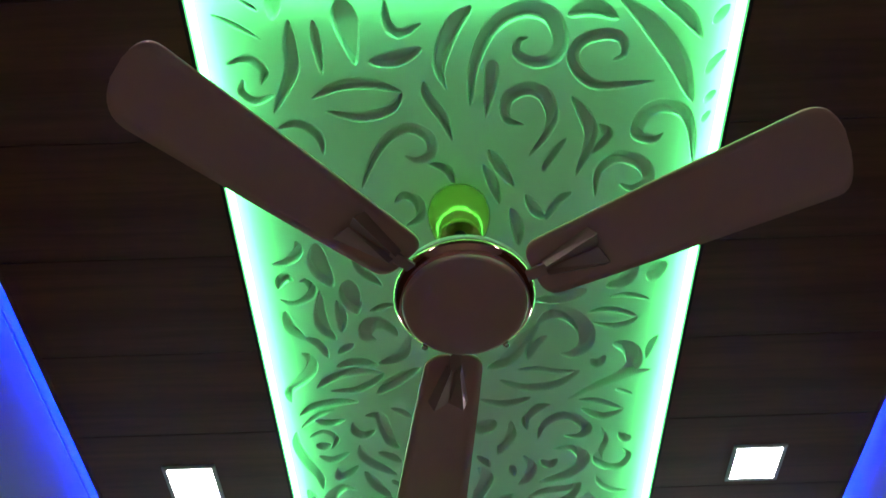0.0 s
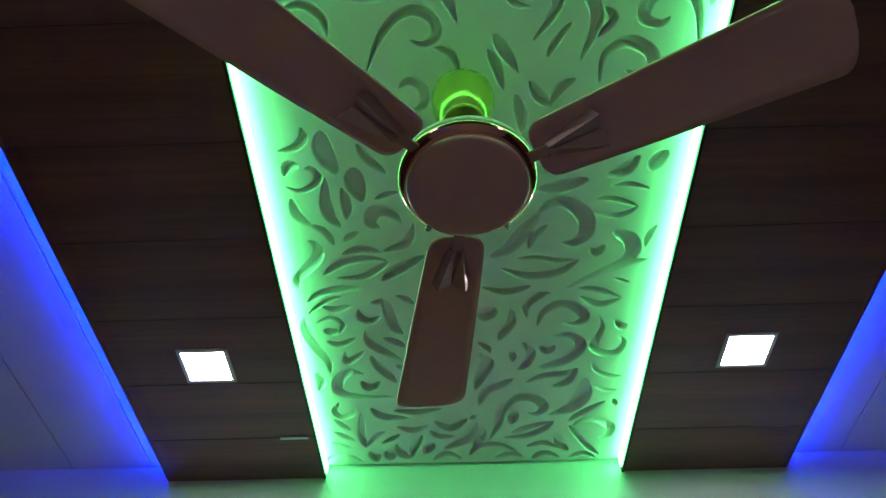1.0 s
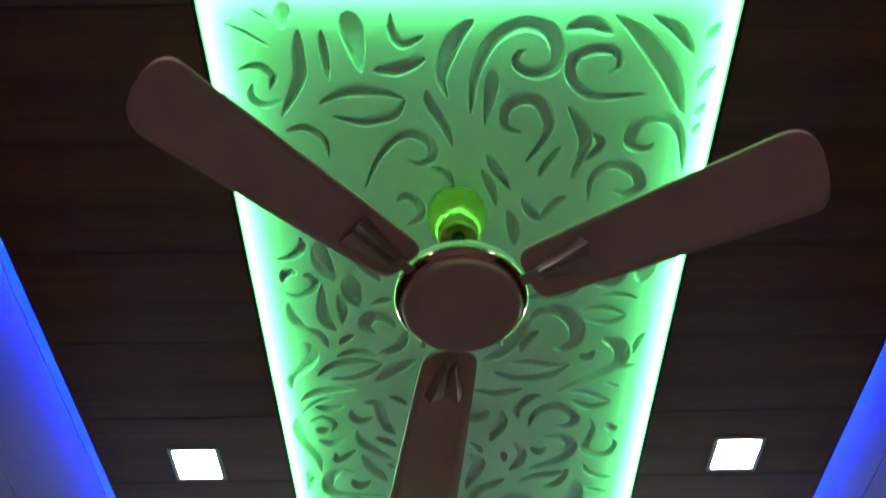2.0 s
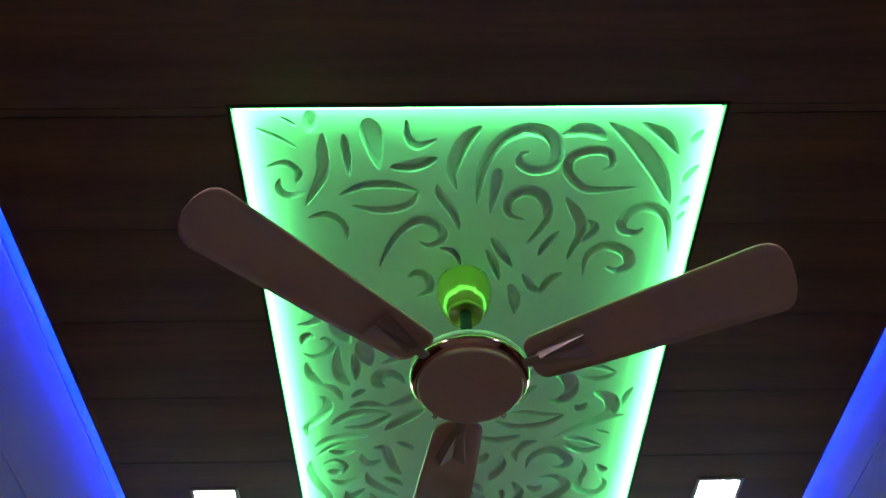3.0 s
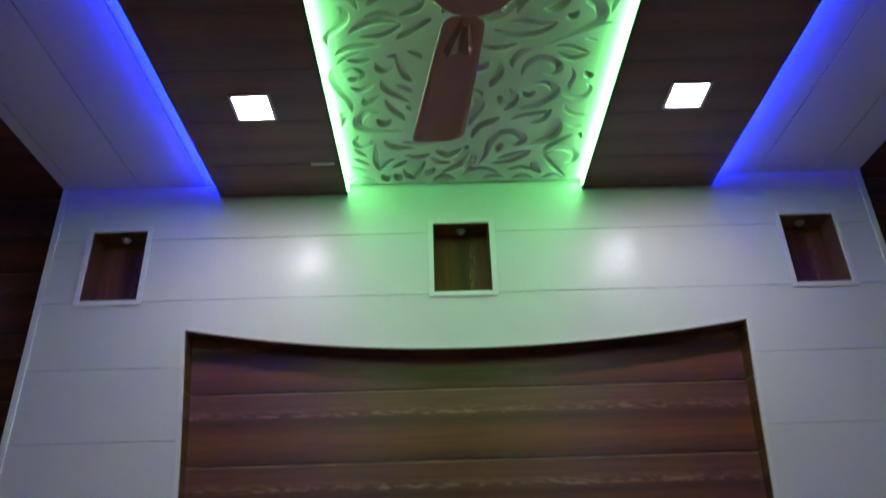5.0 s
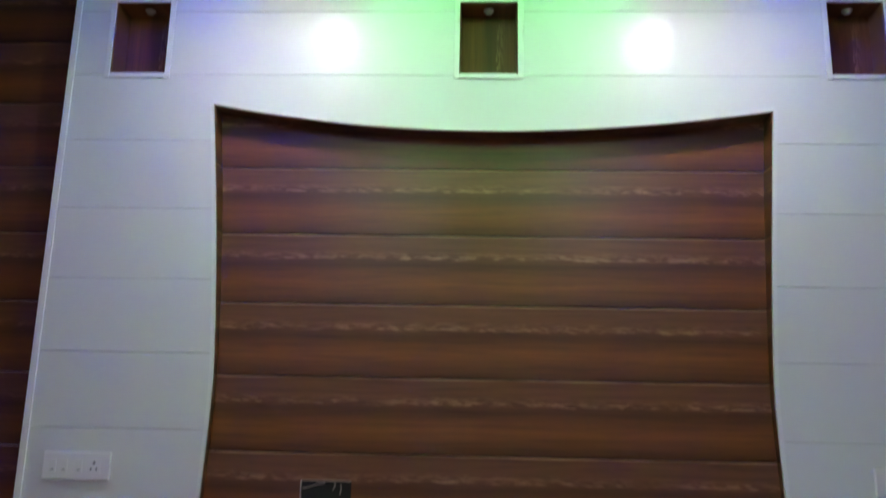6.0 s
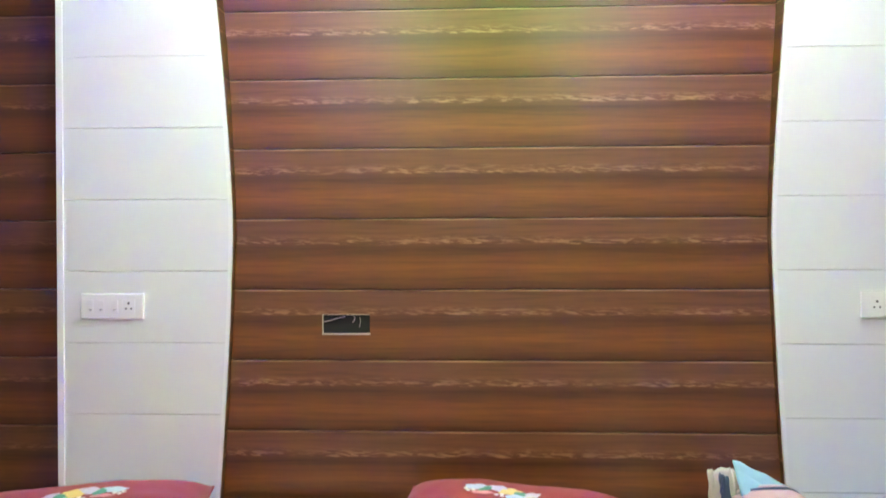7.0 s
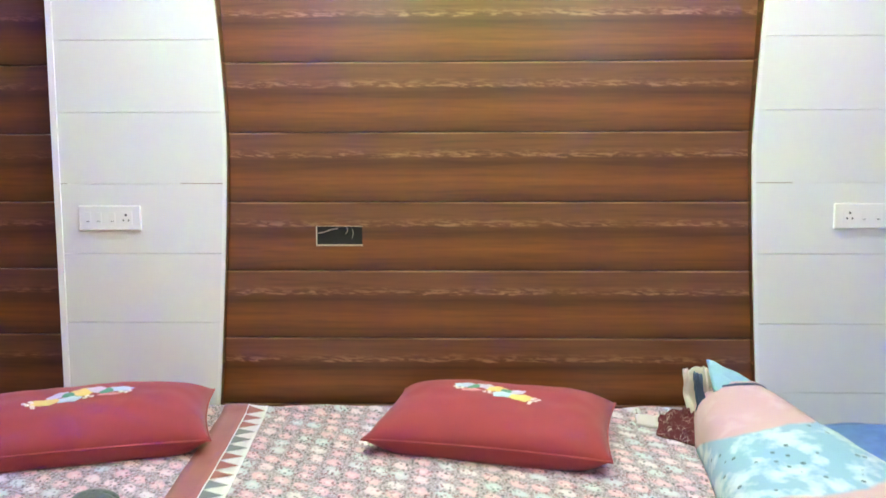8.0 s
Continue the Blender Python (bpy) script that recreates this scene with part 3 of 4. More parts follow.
stroke(((-0.402, -0.143), (-0.339, -0.105)), 0.0076)
stroke(((-0.296, -0.280), (-0.307, -0.170), (-0.299, -0.106)), 0.0121)
stroke(((-0.299, -0.106), (-0.265, -0.163), (-0.235, -0.187)), 0.0093)
stroke(((-0.269, -0.300), (-0.233, -0.259), (-0.160, -0.248)), 0.0162)
stroke(((-0.252, -0.125), (-0.216, -0.150), (-0.193, -0.172)), 0.0097)
stroke(((-0.200, -0.209), (-0.155, -0.190), (-0.104, -0.213)), 0.0139)
stroke(((-0.434, -0.033), (-0.401, -0.062), (-0.352, -0.060), (-0.312, -0.028)), 0.0121)
stroke(((-0.281, -0.088), (-0.272, -0.032)), 0.0202)
stroke(((-0.233, -0.086), (-0.228, -0.037)), 0.0184)
stroke(((-0.206, -0.123), (-0.193, -0.069), (-0.168, -0.041)), 0.0151)
stroke(((-0.168, -0.041), (-0.151, -0.106), (-0.126, -0.163)), 0.0126)
stroke(((-0.206, -0.287), (-0.142, -0.277), (-0.061, -0.290)), 0.0133)
stroke(((-0.124, -0.069), (-0.098, -0.122)), 0.0177)
stroke(((-0.090, -0.232), (-0.042, -0.197), (0.008, -0.239)), 0.0162)
stroke(((-0.066, -0.088), (0.004, -0.144), (0.031, -0.235)), 0.0202)
stroke(((-0.103, -0.029), (-0.058, -0.067), (-0.010, -0.034)), 0.0126)
stroke(((-0.031, -0.154), (-0.076, -0.156), (-0.105, -0.185)), 0.0121)
stroke(((0.309, -1.085), (0.346, -1.101), (0.370, -1.136)), 0.0151)
stroke(((0.399, -1.099), (0.409, -1.123), (0.425, -1.144)), 0.0167)
stroke(((0.158, -1.054), (0.221, -1.063), (0.270, -1.079)), 0.0163)
stroke(((0.318, -1.058), (0.360, -1.062), (0.405, -1.049)), 0.0069)
stroke(((0.274, -1.018), (0.316, -1.026), (0.351, -1.017), (0.387, -1.002)), 0.0074)
stroke(((0.289, -0.989), (0.334, -0.978), (0.365, -0.985), (0.387, -1.002)), 0.0074)
stroke(((0.165, -0.986), (0.194, -1.016), (0.237, -1.013), (0.273, -0.974), (0.279, -0.929), (0.254, -0.900), (0.224, -0.901)), 0.0190)
stroke(((0.060, -0.863), (0.105, -0.888), (0.141, -0.946), (0.171, -0.989)), 0.0185)
stroke(((0.151, -0.886), (0.162, -0.925), (0.192, -0.956)), 0.0118)
stroke(((0.295, -0.881), (0.310, -0.869), (0.326, -0.891)), 0.0119)
stroke(((0.345, -0.927), (0.379, -0.909), (0.393, -0.869), (0.370, -0.833), (0.310, -0.797), (0.246, -0.754)), 0.0185, .3)
stroke(((0.418, -0.880), (0.423, -0.919), (0.436, -0.947)), 0.0074)
stroke(((0.361, -0.817), (0.399, -0.837), (0.434, -0.845)), 0.0063)
stroke(((0.126, -0.856), (0.172, -0.858), (0.219, -0.847), (0.272, -0.847)), 0.0079)
stroke(((0.087, -0.827), (0.148, -0.801), (0.222, -0.809), (0.272, -0.847)), 0.0126)
stroke(((0.043, -0.767), (0.089, -0.750), (0.130, -0.754), (0.163, -0.768)), 0.0118)
stroke(((0.160, -0.706), (0.174, -0.733), (0.213, -0.742)), 0.0095)
stroke(((0.274, -0.755), (0.322, -0.749), (0.388, -0.718)), 0.0084)
stroke(((0.283, -0.726), (0.335, -0.698), (0.385, -0.716)), 0.0107)
stroke(((0.359, -0.786), (0.402, -0.769)), 0.0047)
stroke(((0.038, -0.660), (0.055, -0.672), (0.078, -0.687)), 0.0233)
stroke(((0.158, -0.656), (0.153, -0.691), (0.173, -0.720), (0.200, -0.734)), 0.0107)
stroke(((0.185, -0.622), (0.197, -0.671), (0.230, -0.700), (0.269, -0.695), (0.303, -0.655), (0.285, -0.629), (0.2472, -0.634)), 0.0144)
stroke(((0.089, -0.572), (0.100, -0.600), (0.119, -0.641), (0.116, -0.692)), 0.0143)
stroke(((0.195, -0.457), (0.268, -0.489), (0.304, -0.544), (0.275, -0.585), (0.224, -0.586)), 0.0171, .35)
stroke(((0.197, -0.546), (0.218, -0.527), (0.237, -0.547)), 0.0132)
stroke(((0.035, -0.569), (0.057, -0.547), (0.069, -0.524)), 0.0100)
stroke(((0.124, -0.533), (0.130, -0.487)), 0.0095)
stroke(((0.152, -0.565), (0.176, -0.520), (0.164, -0.474), (0.142, -0.452)), 0.0132)
stroke(((0.339, -0.658), (0.352, -0.612), (0.341, -0.569), (0.340, -0.534), (0.368, -0.513), (0.400, -0.518), (0.416, -0.553), (0.397, -0.582)), 0.0120)
stroke(((0.384, -0.642), (0.399, -0.616), (0.411, -0.622)), 0.0125)
stroke(((0.341, -0.479), (0.356, -0.444), (0.389, -0.421), (0.428, -0.417)), 0.0085)
stroke(((0.356, -0.376), (0.389, -0.357), (0.424, -0.356)), 0.0064)
stroke(((0.167, -0.398), (0.212, -0.425), (0.273, -0.435), (0.305, -0.453)), 0.0120)
stroke(((0.238, -0.378), (0.279, -0.396), (0.305, -0.453)), 0.0126)
stroke(((0.239, -0.2472), (0.302, -0.281), (0.329, -0.342), (0.324, -0.414)), 0.0267, .55)
stroke(((0.028, -0.371), (0.043, -0.424), (0.061, -0.485), (0.039, -0.525)), 0.0189)
stroke(((0.039, -0.299), (0.059, -0.365), (0.098, -0.391), (0.132, -0.416)), 0.0169)
stroke(((0.070, -0.127), (0.094, -0.197), (0.105, -0.273), (0.139, -0.329), (0.191, -0.329), (0.224, -0.287), (0.206, -0.255), (0.174, -0.262)), 0.0177)
stroke(((0.135, -0.209), (0.139, -0.242), (0.144, -0.268)), 0.0162)
stroke(((0.112, -0.140), (0.179, -0.148), (0.228, -0.178), (0.258, -0.218)), 0.0145)
stroke(((0.136, -0.167), (0.185, -0.193), (0.255, -0.218)), 0.0116)
stroke(((0.299, -0.216), (0.336, -0.258), (0.398, -0.311)), 0.0110)
stroke(((0.270, -0.162), (0.283, -0.104), (0.312, -0.064)), 0.0152)
stroke(((0.302, -0.197), (0.329, -0.154), (0.374, -0.079), (0.409, -0.039)), 0.0127)
stroke(((0.310, -0.188), (0.340, -0.220), (0.389, -0.218), (0.426, -0.184), (0.423, -0.142), (0.391, -0.128)), 0.0140)
stroke(((0.418, -0.318), (0.427, -0.284)), 0.0088)
stroke(((0.011, -0.052), (0.036, -0.096), (0.096, -0.108), (0.152, -0.073)), 0.0121)
stroke(((0.182, -0.093), (0.232, -0.111), (0.280, -0.080)), 0.0116)
stroke(((0.202, -0.029), (0.238, -0.058), (0.289, -0.031)), 0.0132)
stroke(((0.089, -0.039), (0.132, -0.056), (0.175, -0.042)), 0.0121)
stroke(((0.315, -0.030), (0.356, -0.053), (0.397, -0.027)), 0.0127)
stroke(((0.025, -0.099), (0.045, -0.142), (0.053, -0.199)), 0.0162)
stroke(((0.015, -0.236), (0.031, -0.254)), 0.0088)


PZ = ZC + 0.004
top = np.stack((GX, GY, PZ - CUT_DEPTH * (1 - CUT)), -1).reshape(-1, 3)
idx = np.arange(NX * NY).reshape(NX, NY)
quads = np.stack((idx[:-1, :-1], idx[:-1, 1:], idx[1:, 1:], idx[1:, :-1]), -1).reshape(-1, 4)
# the board's own edge, up to the ceiling behind it
loop = np.concatenate((idx[:, 0], idx[-1, 1:], idx[-2::-1, -1], idx[0, -2:0:-1]))
rim = top[loop].copy()
rim[:, 2] = ZC + 0.03
up = NX * NY + np.arange(len(loop))
skirt = np.stack((loop, np.roll(loop, -1), np.roll(up, -1), up), -1)
verts, quads = np.concatenate((top, rim)), np.concatenate((quads, skirt))
me = bpy.data.meshes.new("carved_panel")
me.vertices.add(len(verts))
me.vertices.foreach_set("co", verts.ravel())
me.loops.add(quads.size)
me.loops.foreach_set("vertex_index", quads.ravel())
me.polygons.add(len(quads))
me.polygons.foreach_set("loop_start", np.arange(0, quads.size, 4))
me.update(calc_edges=True)
me.materials.append(M_CARVED)
tagged(new("carved_panel", me), "white board carved with scrolls and leaves, lit green", "ceiling panel")


# ---- ceiling fan ----
FX, FY = 0.002, -1.292
fan = thing("ceiling_fan", FX, FY, PZ - CUT_DEPTH, "brown three-blade ceiling fan with gold canopy, at rest", "ceiling fan")
zf = lambda z: z + (0.004 if z < 2.8 else -0.005) - (PZ - CUT_DEPTH)
part("canopy", lathe([(r, zf(z)) for r, z in ((0.048, 2.966), (0.058, 2.955), (0.060, 2.938), (0.0585, 2.918), (0.054, 2.896), (0.047, 2.877), (0.040, 2.866), (0.034, 2.860), (0.030, 2.862), (0.012, 2.872))]), M_GOLD, fan, "shiny gold bell canopy", True)
part("canopy_ring", lathe([(r, zf(z)) for r, z in ((0.036, 2.865), (0.0385, 2.862), (0.0375, 2.857), (0.033, 2.856), (0.031, 2.861))]), M_GOLD, fan, "", True)
part("downrod", lathe([(r, zf(z)) for r, z in ((0.0125, 2.880), (0.0125, 2.755))], 20), M_BLACK, fan, "short black downrod", True)
part("motor_housing", lathe([(r, zf(z)) for r, z in ((0.018, 2.768), (0.024, 2.752), (0.045, 2.730), (0.080, 2.706), (0.102, 2.692), (0.1120, 2.684), (0.1150, 2.678), (0.1150, 2.670))], 64), M_FAN_TOP, fan, "ivory enamelled motor housing", True)
part("trim_ring", lathe([(r, zf(z)) for r, z in ((0.1140, 2.670), (0.1152, 2.668), (0.1150, 2.664), (0.1125, 2.658), (0.1070, 2.651), (0.1010, 2.648), (0.090, 2.650))], 64), M_COPPER, fan, "polished copper ring", True)
part("bottom_cover", lathe([(r, zf(z)) for r, z in ((0.1005, 2.652), (0.1005, 2.6445), (0.0985, 2.6415), (0.094, 2.6400), (0.06, 2.6380), (0.03, 2.6372), (0.002, 2.637))], 64), M_FAN, fan, "round brown cover plate", True)
for a in (52, 128):
    bm = lathe(((0.004, 0.006), (0.0055, 0.0), (0.005, -0.006), (0.002, -0.0075)), 12)
    bmesh.ops.translate(bm, verts=bm.verts, vec=(0.110 * math.cos(radians(a)), 0.110 * math.sin(radians(a)), zf(2.653)))
    part("screw", bm, M_CHROME, fan, "", True)


def blade_outline(side):
    """Half-widths of the blade from root to tip."""
    pts = []
    for k in range(41):
        s = k / 40
        s = 0.5 - 0.5 * math.cos(math.pi * s)
        w = 0.049 + 0.027 * s ** 0.8
        if s < 0.05:
            w -= 0.026 * (1 - math.sqrt(max(0.0, 1 - (1 - s / 0.05) ** 2)))
        end = max(0.0, (s - (0.925 if side > 0 else 0.885)) / (0.075 if side > 0 else 0.115))
        w *= max(0.0, 1 - end ** 2.4) ** 0.42 if end > 0 else 1
        pts.append((0.121 + 0.483 * s, side * max(w, 0.020)))
    return pts


def fan_blade(angle):
    bm = bmesh.new()
    top, low = blade_outline(1), blade_outline(-1)
    cols = []
    for (x, a), (_, b) in zip(top, low):
        row = []
        for q in range(9):
            y = b + (a - b) * q / 8
            row.append(bm.verts.new((x, y, -1.6 * y * y + 0.004)))
        cols.append(row)
    fs = [bm.faces.new((c[q], d[q], d[q + 1], c[q + 1])) for c, d in zip(cols, cols[1:]) for q in range(8)]
    bm.normal_update()
    bmesh.ops.solidify(bm, geom=fs, thickness=0.005)
    bmesh.ops.recalc_face_normals(bm, faces=bm.faces)
    b = part("blade", bm, M_FAN, fan, "brown enamelled metal blade", True)
    b.matrix_basis = pose(0, 0, zf(2.664), 0, 0, angle) @ pose(0, 0, 0, -8, 0, 0)
    # bracket: neck, flared plate in two folded halves with a slot between them
    bm = box(0.104, 0.150, -0.010, 0.010, -0.010, -0.004, 0.002)
    for s in (-1, 1):
        vs = [bm.verts.new((x, s * y, z)) for x, y, z in ((0.140, 0.0025, -0.006), (0.228, 0.0025, -0.006), (0.236, 0.026, -0.016), (0.226, 0.035, -0.003), (0.140, 0.012, -0.003), (0.146, 0.008, -0.016))]
        mid = [vs[0], vs[1], vs[2], vs[5]] if s > 0 else [vs[5], vs[2], vs[1], vs[0]]
        out = [vs[5], vs[2], vs[3], vs[4]] if s > 0 else [vs[4], vs[3], vs[2], vs[5]]
        fs = [bm.faces.new(mid), bm.faces.new(out)]
        bm.normal_update()
        bmesh.ops.solidify(bm, geom=fs, thickness=0.002)
    bmesh.ops.recalc_face_normals(bm, faces=bm.faces)
    part("bracket", bm, M_BRACKET, b, "folded bronze blade bracket")
    for s in (-1, 1):
        bm = lathe(((0.004, 0.0), (0.004, -0.003), (0.002, -0.0045)), 10)
        bmesh.ops.translate(bm, verts=bm.verts, vec=(0.205, s * 0.016, -0.0085))
        part("screw", bm, M_BRACKET, b)


for turn in (98.3, 221.8, 334.3):
    fan_blade(turn)


# ---- switch plates and the cut-out for a socket box ----
def switch_plate(x, z, w, h, mirror):
    s = thing("switch_plate", x, 0, z, "white modular switch plate with three-pin socket on white wall", "switch plate", "switch plates")
    part("plate", box(-w / 2, w / 2, -0.011, -0.0005, -h / 2, h / 2, 0.004), M_PLATE, s)
    m = -1 if mirror else 1
    sx = m * w * 0.27
    part("socket", box(sx - 0.022, sx + 0.022, -0.0125, -0.0112, -0.024, 0.024, 0.001), M_PLATE, s)
    for dx, dz, r in ((0, 0.011, 0.0042), (-0.0095, -0.008, 0.0032), (0.0095, -0.008, 0.0032)):
        bm = lathe(((r, 0.0), (r, 0.0006)), 12)
        bmesh.ops.rotate(bm, verts=bm.verts, matrix=Matrix.Rotation(radians(90), 3, "X"))
        bmesh.ops.translate(bm, verts=bm.verts, vec=(sx + dx, -0.0127, dz))
        part("pin_hole", bm, M_SLOT, s)
    for q in (-0.34, -0.17, 0.05):
        px = m * w * q
        r = part("rocker", box(px - 0.0105, px + 0.0105, -0.0126, -0.0112, -0.022, 0.022, 0.0008), M_PLATE, s)
        r.rotation_euler = (radians(3), 0, 0)
        part("mark", box(px - 0.005, px + 0.005, -0.0150, -0.0128, -0.0125, -0.0105), M_SLOT, s)
    return s


switch_plate(-1.334, 1.128, 0.224, 0.088, False)
switch_plate(1.331, 1.134, 0.224, 0.088, True)

cut = thing("socket_cutout", (HX0 + HX1) / 2, 0.030, (HZ0 + HZ1) / 2, "rough rectangular cut-out in the wood panel with loose wires", "wall cutout")
cw, ch = (HX1 - HX0) / 2, (HZ1 - HZ0) / 2
part("back_box", box(-cw, cw, 0.0105, 0.0118, -ch, ch), M_BLACK, cut)
M_RAW = plain("raw_board_edge", (0.52, 0.42, 0.34), 0.8, vary=0.2, scale=80)
part("raw_edge", box(-cw - 0.002, cw + 0.002, -0.0015, 0.008, -ch - 0.003, -ch + 0.002), M_RAW, cut)
part("raw_edge", box(-cw - 0.0015, -cw + 0.0015, -0.001, 0.008, -ch + 0.002, ch), M_RAW, cut)
part("raw_edge", box(-cw + 0.002, cw, -0.0008, 0.008, ch - 0.001, ch + 0.001), M_RAW, cut)
M_WIRE = plain("pale_wire", (0.30, 0.26, 0.24), 0.5)
part("wire", tube([(-cw + 0.004, 0.006, 0.008), (-0.055, 0.004, 0.013), (-0.03, 0.003, 0.022), (-0.005, 0.006, 0.026)], 0.0022), M_WIRE, cut)
part("wire", tube([(0.022, 0.006, 0.006), (0.028, 0.003, 0.014), (0.03, 0.004, 0.024), (0.024, 0.007, 0.029)], 0.002), M_WIRE, cut)
part("wire", tube([(0.045, 0.007, -0.01), (0.05, 0.003, 0.01), (0.047, 0.004, 0.024)], 0.0015), M_WIRE, cut)

# ---- cloth materials ----
def sheet_print():
    n = Nodes("floral_print_cotton")
    co, xyz = n.coords()
    flat = n.vec(xyz[0], xyz[1], 0.0)
    wob = n.noise(flat, 7.0, 2)
    vor = n.add("ShaderNodeTexVoronoi", Scale=15.5, Randomness=0.16)
    n.link(n.vec(xyz[0], n.math("MULTIPLY_ADD", xyz[0], 0.5, xyz[1]), 0.0), vor.inputs["Vector"])
    tone = n.ramp(vor.outputs["Color"], ((0.0, (0.74, 0.47, 0.50)), (0.36, (0.72, 0.63, 0.64)), (0.46, (0.54, 0.60, 0.61)), (0.56, (0.76, 0.58, 0.60)), (0.66, (0.70, 0.44, 0.48)), (0.78, (0.58, 0.60, 0.60))), "CONSTANT")
    petal = n.math("ADD", vor.outputs["Distance"], n.math("MULTIPLY", n.math("SUBTRACT", n.noise(flat, 75.0, 3), 0.5), 0.55))
    ground = n.mix(n.ramp(n.noise(flat, 130.0, 3), ((0.42, 0.0), (0.6, 1.0))), (0.26, 0.21, 0.23), (0.60, 0.49, 0.51))
    base = n.mix(n.ramp(petal, ((0.30, 1.0), (0.46, 0.0))), ground, tone)
    base = n.mix(n.ramp(petal, ((0.06, 0.6), (0.2, 0.0))), base, (0.80, 0.72, 0.72))
    dots = n.add("ShaderNodeTexVoronoi", Scale=72.0, Randomness=0.9)
    n.link(flat, dots.inputs["Vector"])
    where = n.ramp(n.math("ADD", vor.outputs["Distance"], n.math("MULTIPLY", wob, 0.3)), ((0.22, 0.05), (0.38, 1.0), (0.75, 0.75)))
    mask = n.math("MULTIPLY", n.ramp(dots.outputs["Distance"], ((0.30, 1.0), (0.38, 0.0))), where)
    base = n.mix(n.math("MULTIPLY", mask, 0.9), base, n.mix(n.ramp(dots.outputs["Color"], ((0.45, 0.0), (0.5, 1.0)), "CONSTANT"), (0.02, 0.025, 0.03), (0.26, 0.07, 0.09)))
    weave = n.noise(co, 900.0, 1)
    n.bump(weave, 0.15, 0.0006)
    return n.done(base, 0.85)


def cloth(name, color, vary=0.1, scale=14.0):
    n = Nodes(name)
    co, xyz = n.coords()
    big = n.noise(co, scale, 4)
    weave = n.noise(co, 700.0, 2)
    base = n.mix(big, tuple(c * (1 - vary) for c in color), tuple(min(1.0, c * (1 + vary)) for c in color))
    base = n.mix(0.25, base, n.ramp(weave, ((0.3, 0.7), (0.7, 1.15))), "MULTIPLY")
    n.bump(n.math("ADD", weave, n.math("MULTIPLY", big, 1.5)), 0.25, 0.0012)
    return n.done(base, 0.85, 0.0, Sheen_Weight=0.15)


M_SHEET = sheet_print()
M_BAND = cloth("terracotta_cotton", (0.38, 0.125, 0.105))
M_SHEET_WHITE = cloth("white_cotton", (0.78, 0.77, 0.76), 0.04)
M_SHEET_GREY = cloth("grey_cotton", (0.20, 0.23, 0.23), 0.2)
M_RED = cloth("red_pillow_cotton", (0.36, 0.042, 0.045), 0.07, 8.0)
M_MATTRESS = cloth("mattress_cloth", (0.5, 0.45, 0.4))
M_BLUE_SHEET = cloth("blue_sheet_cotton", (0.10, 0.26, 0.55), 0.35, 20.0)

# ---- bed ----
BZ = 0.448
bed = thing("bed", -0.40, -0.98, 0.0, "wide bed with mattress pushed against the panelled wall", "bed")
part("bed_base", box(-1.44, 1.44, -0.95, 0.955, 0.0, 0.26, 0.01), M_SHADED_WOOD, bed)
part("mattress", box(-1.445, 1.445, -0.95, 0.955, 0.262, BZ - 0.012, 0.03), M_MATTRESS, bed)


def bed_top(x, y):
    p = Vector((x * 3.1, y * 3.1, 0.3))
    fold = 0.006 * noise.noise(p) + 0.003 * noise.noise(p * 3.3) + 0.0012 * noise.noise(p * 9.0)
    edge = max(0.0, y + 0.10) * 0.06
    return BZ + fold + edge + 0.012 * math.exp(-((y + 0.055) / 0.03) ** 2) * (0.5 + noise.noise(Vector((x * 6, 0, 0))))


bedsheet = tagged(part("bedsheet", sheet(140, 96, lambda u, v: (lambda x, y: (x, y, bed_top(x, y)))(-1.86 + 2.90 * u, -1.94 + 1.905 * v), 0.004), M_SHEET, None, "", True),
                  "pink and grey floral print bedsheet spread over the bed", "bedsheet")


def line_x(y):
    """The border of the sheet runs slightly askew."""
    return -0.879 + (y + 0.08) * -0.114


def strip(a, b, lift):
    return sheet(4, 90, lambda u, v: (lambda y: (lambda x: (x, y, bed_top(x, y) + lift))(line_x(y) + a + (b - a) * u))(-1.93 + 1.89 * v), 0.001)


part("border_band", strip(-0.044, 0.043, 0.004), M_BAND, bedsheet, "terracotta border band", True)
part("border_ground", strip(0.043, 0.112, 0.003), M_SHEET_WHITE, bedsheet, "white sawtooth border", True)
k, y = 0, -0.06
while y > -1.9:
    bm = bmesh.new()
    w = 0.066
    pts = []
    for fy, fx in ((0, 0.045), (-1, 0.045), (-0.5, 0.108)):
        yy = y + fy * w
        xx = line_x(yy) + fx
        pts.append((xx, yy, bed_top(xx, yy) + 0.0058))
    bm.faces.new([bm.verts.new(p) for p in pts])
    bmesh.ops.subdivide_edges(bm, edges=bm.edges, cuts=1)
    part("border_tooth", bm, M_SHEET_GREY if (k // 3) % 2 else M_BAND, bedsheet)
    y -= w * 1.06
    k += 1
part("piping", tube([(line_x(y) + 0.044, y, bed_top(line_x(y) + 0.044, y) + 0.0055) for y in steps(-0.05, -1.92, 80)], 0.0025), M_SHEET_WHITE, bedsheet)


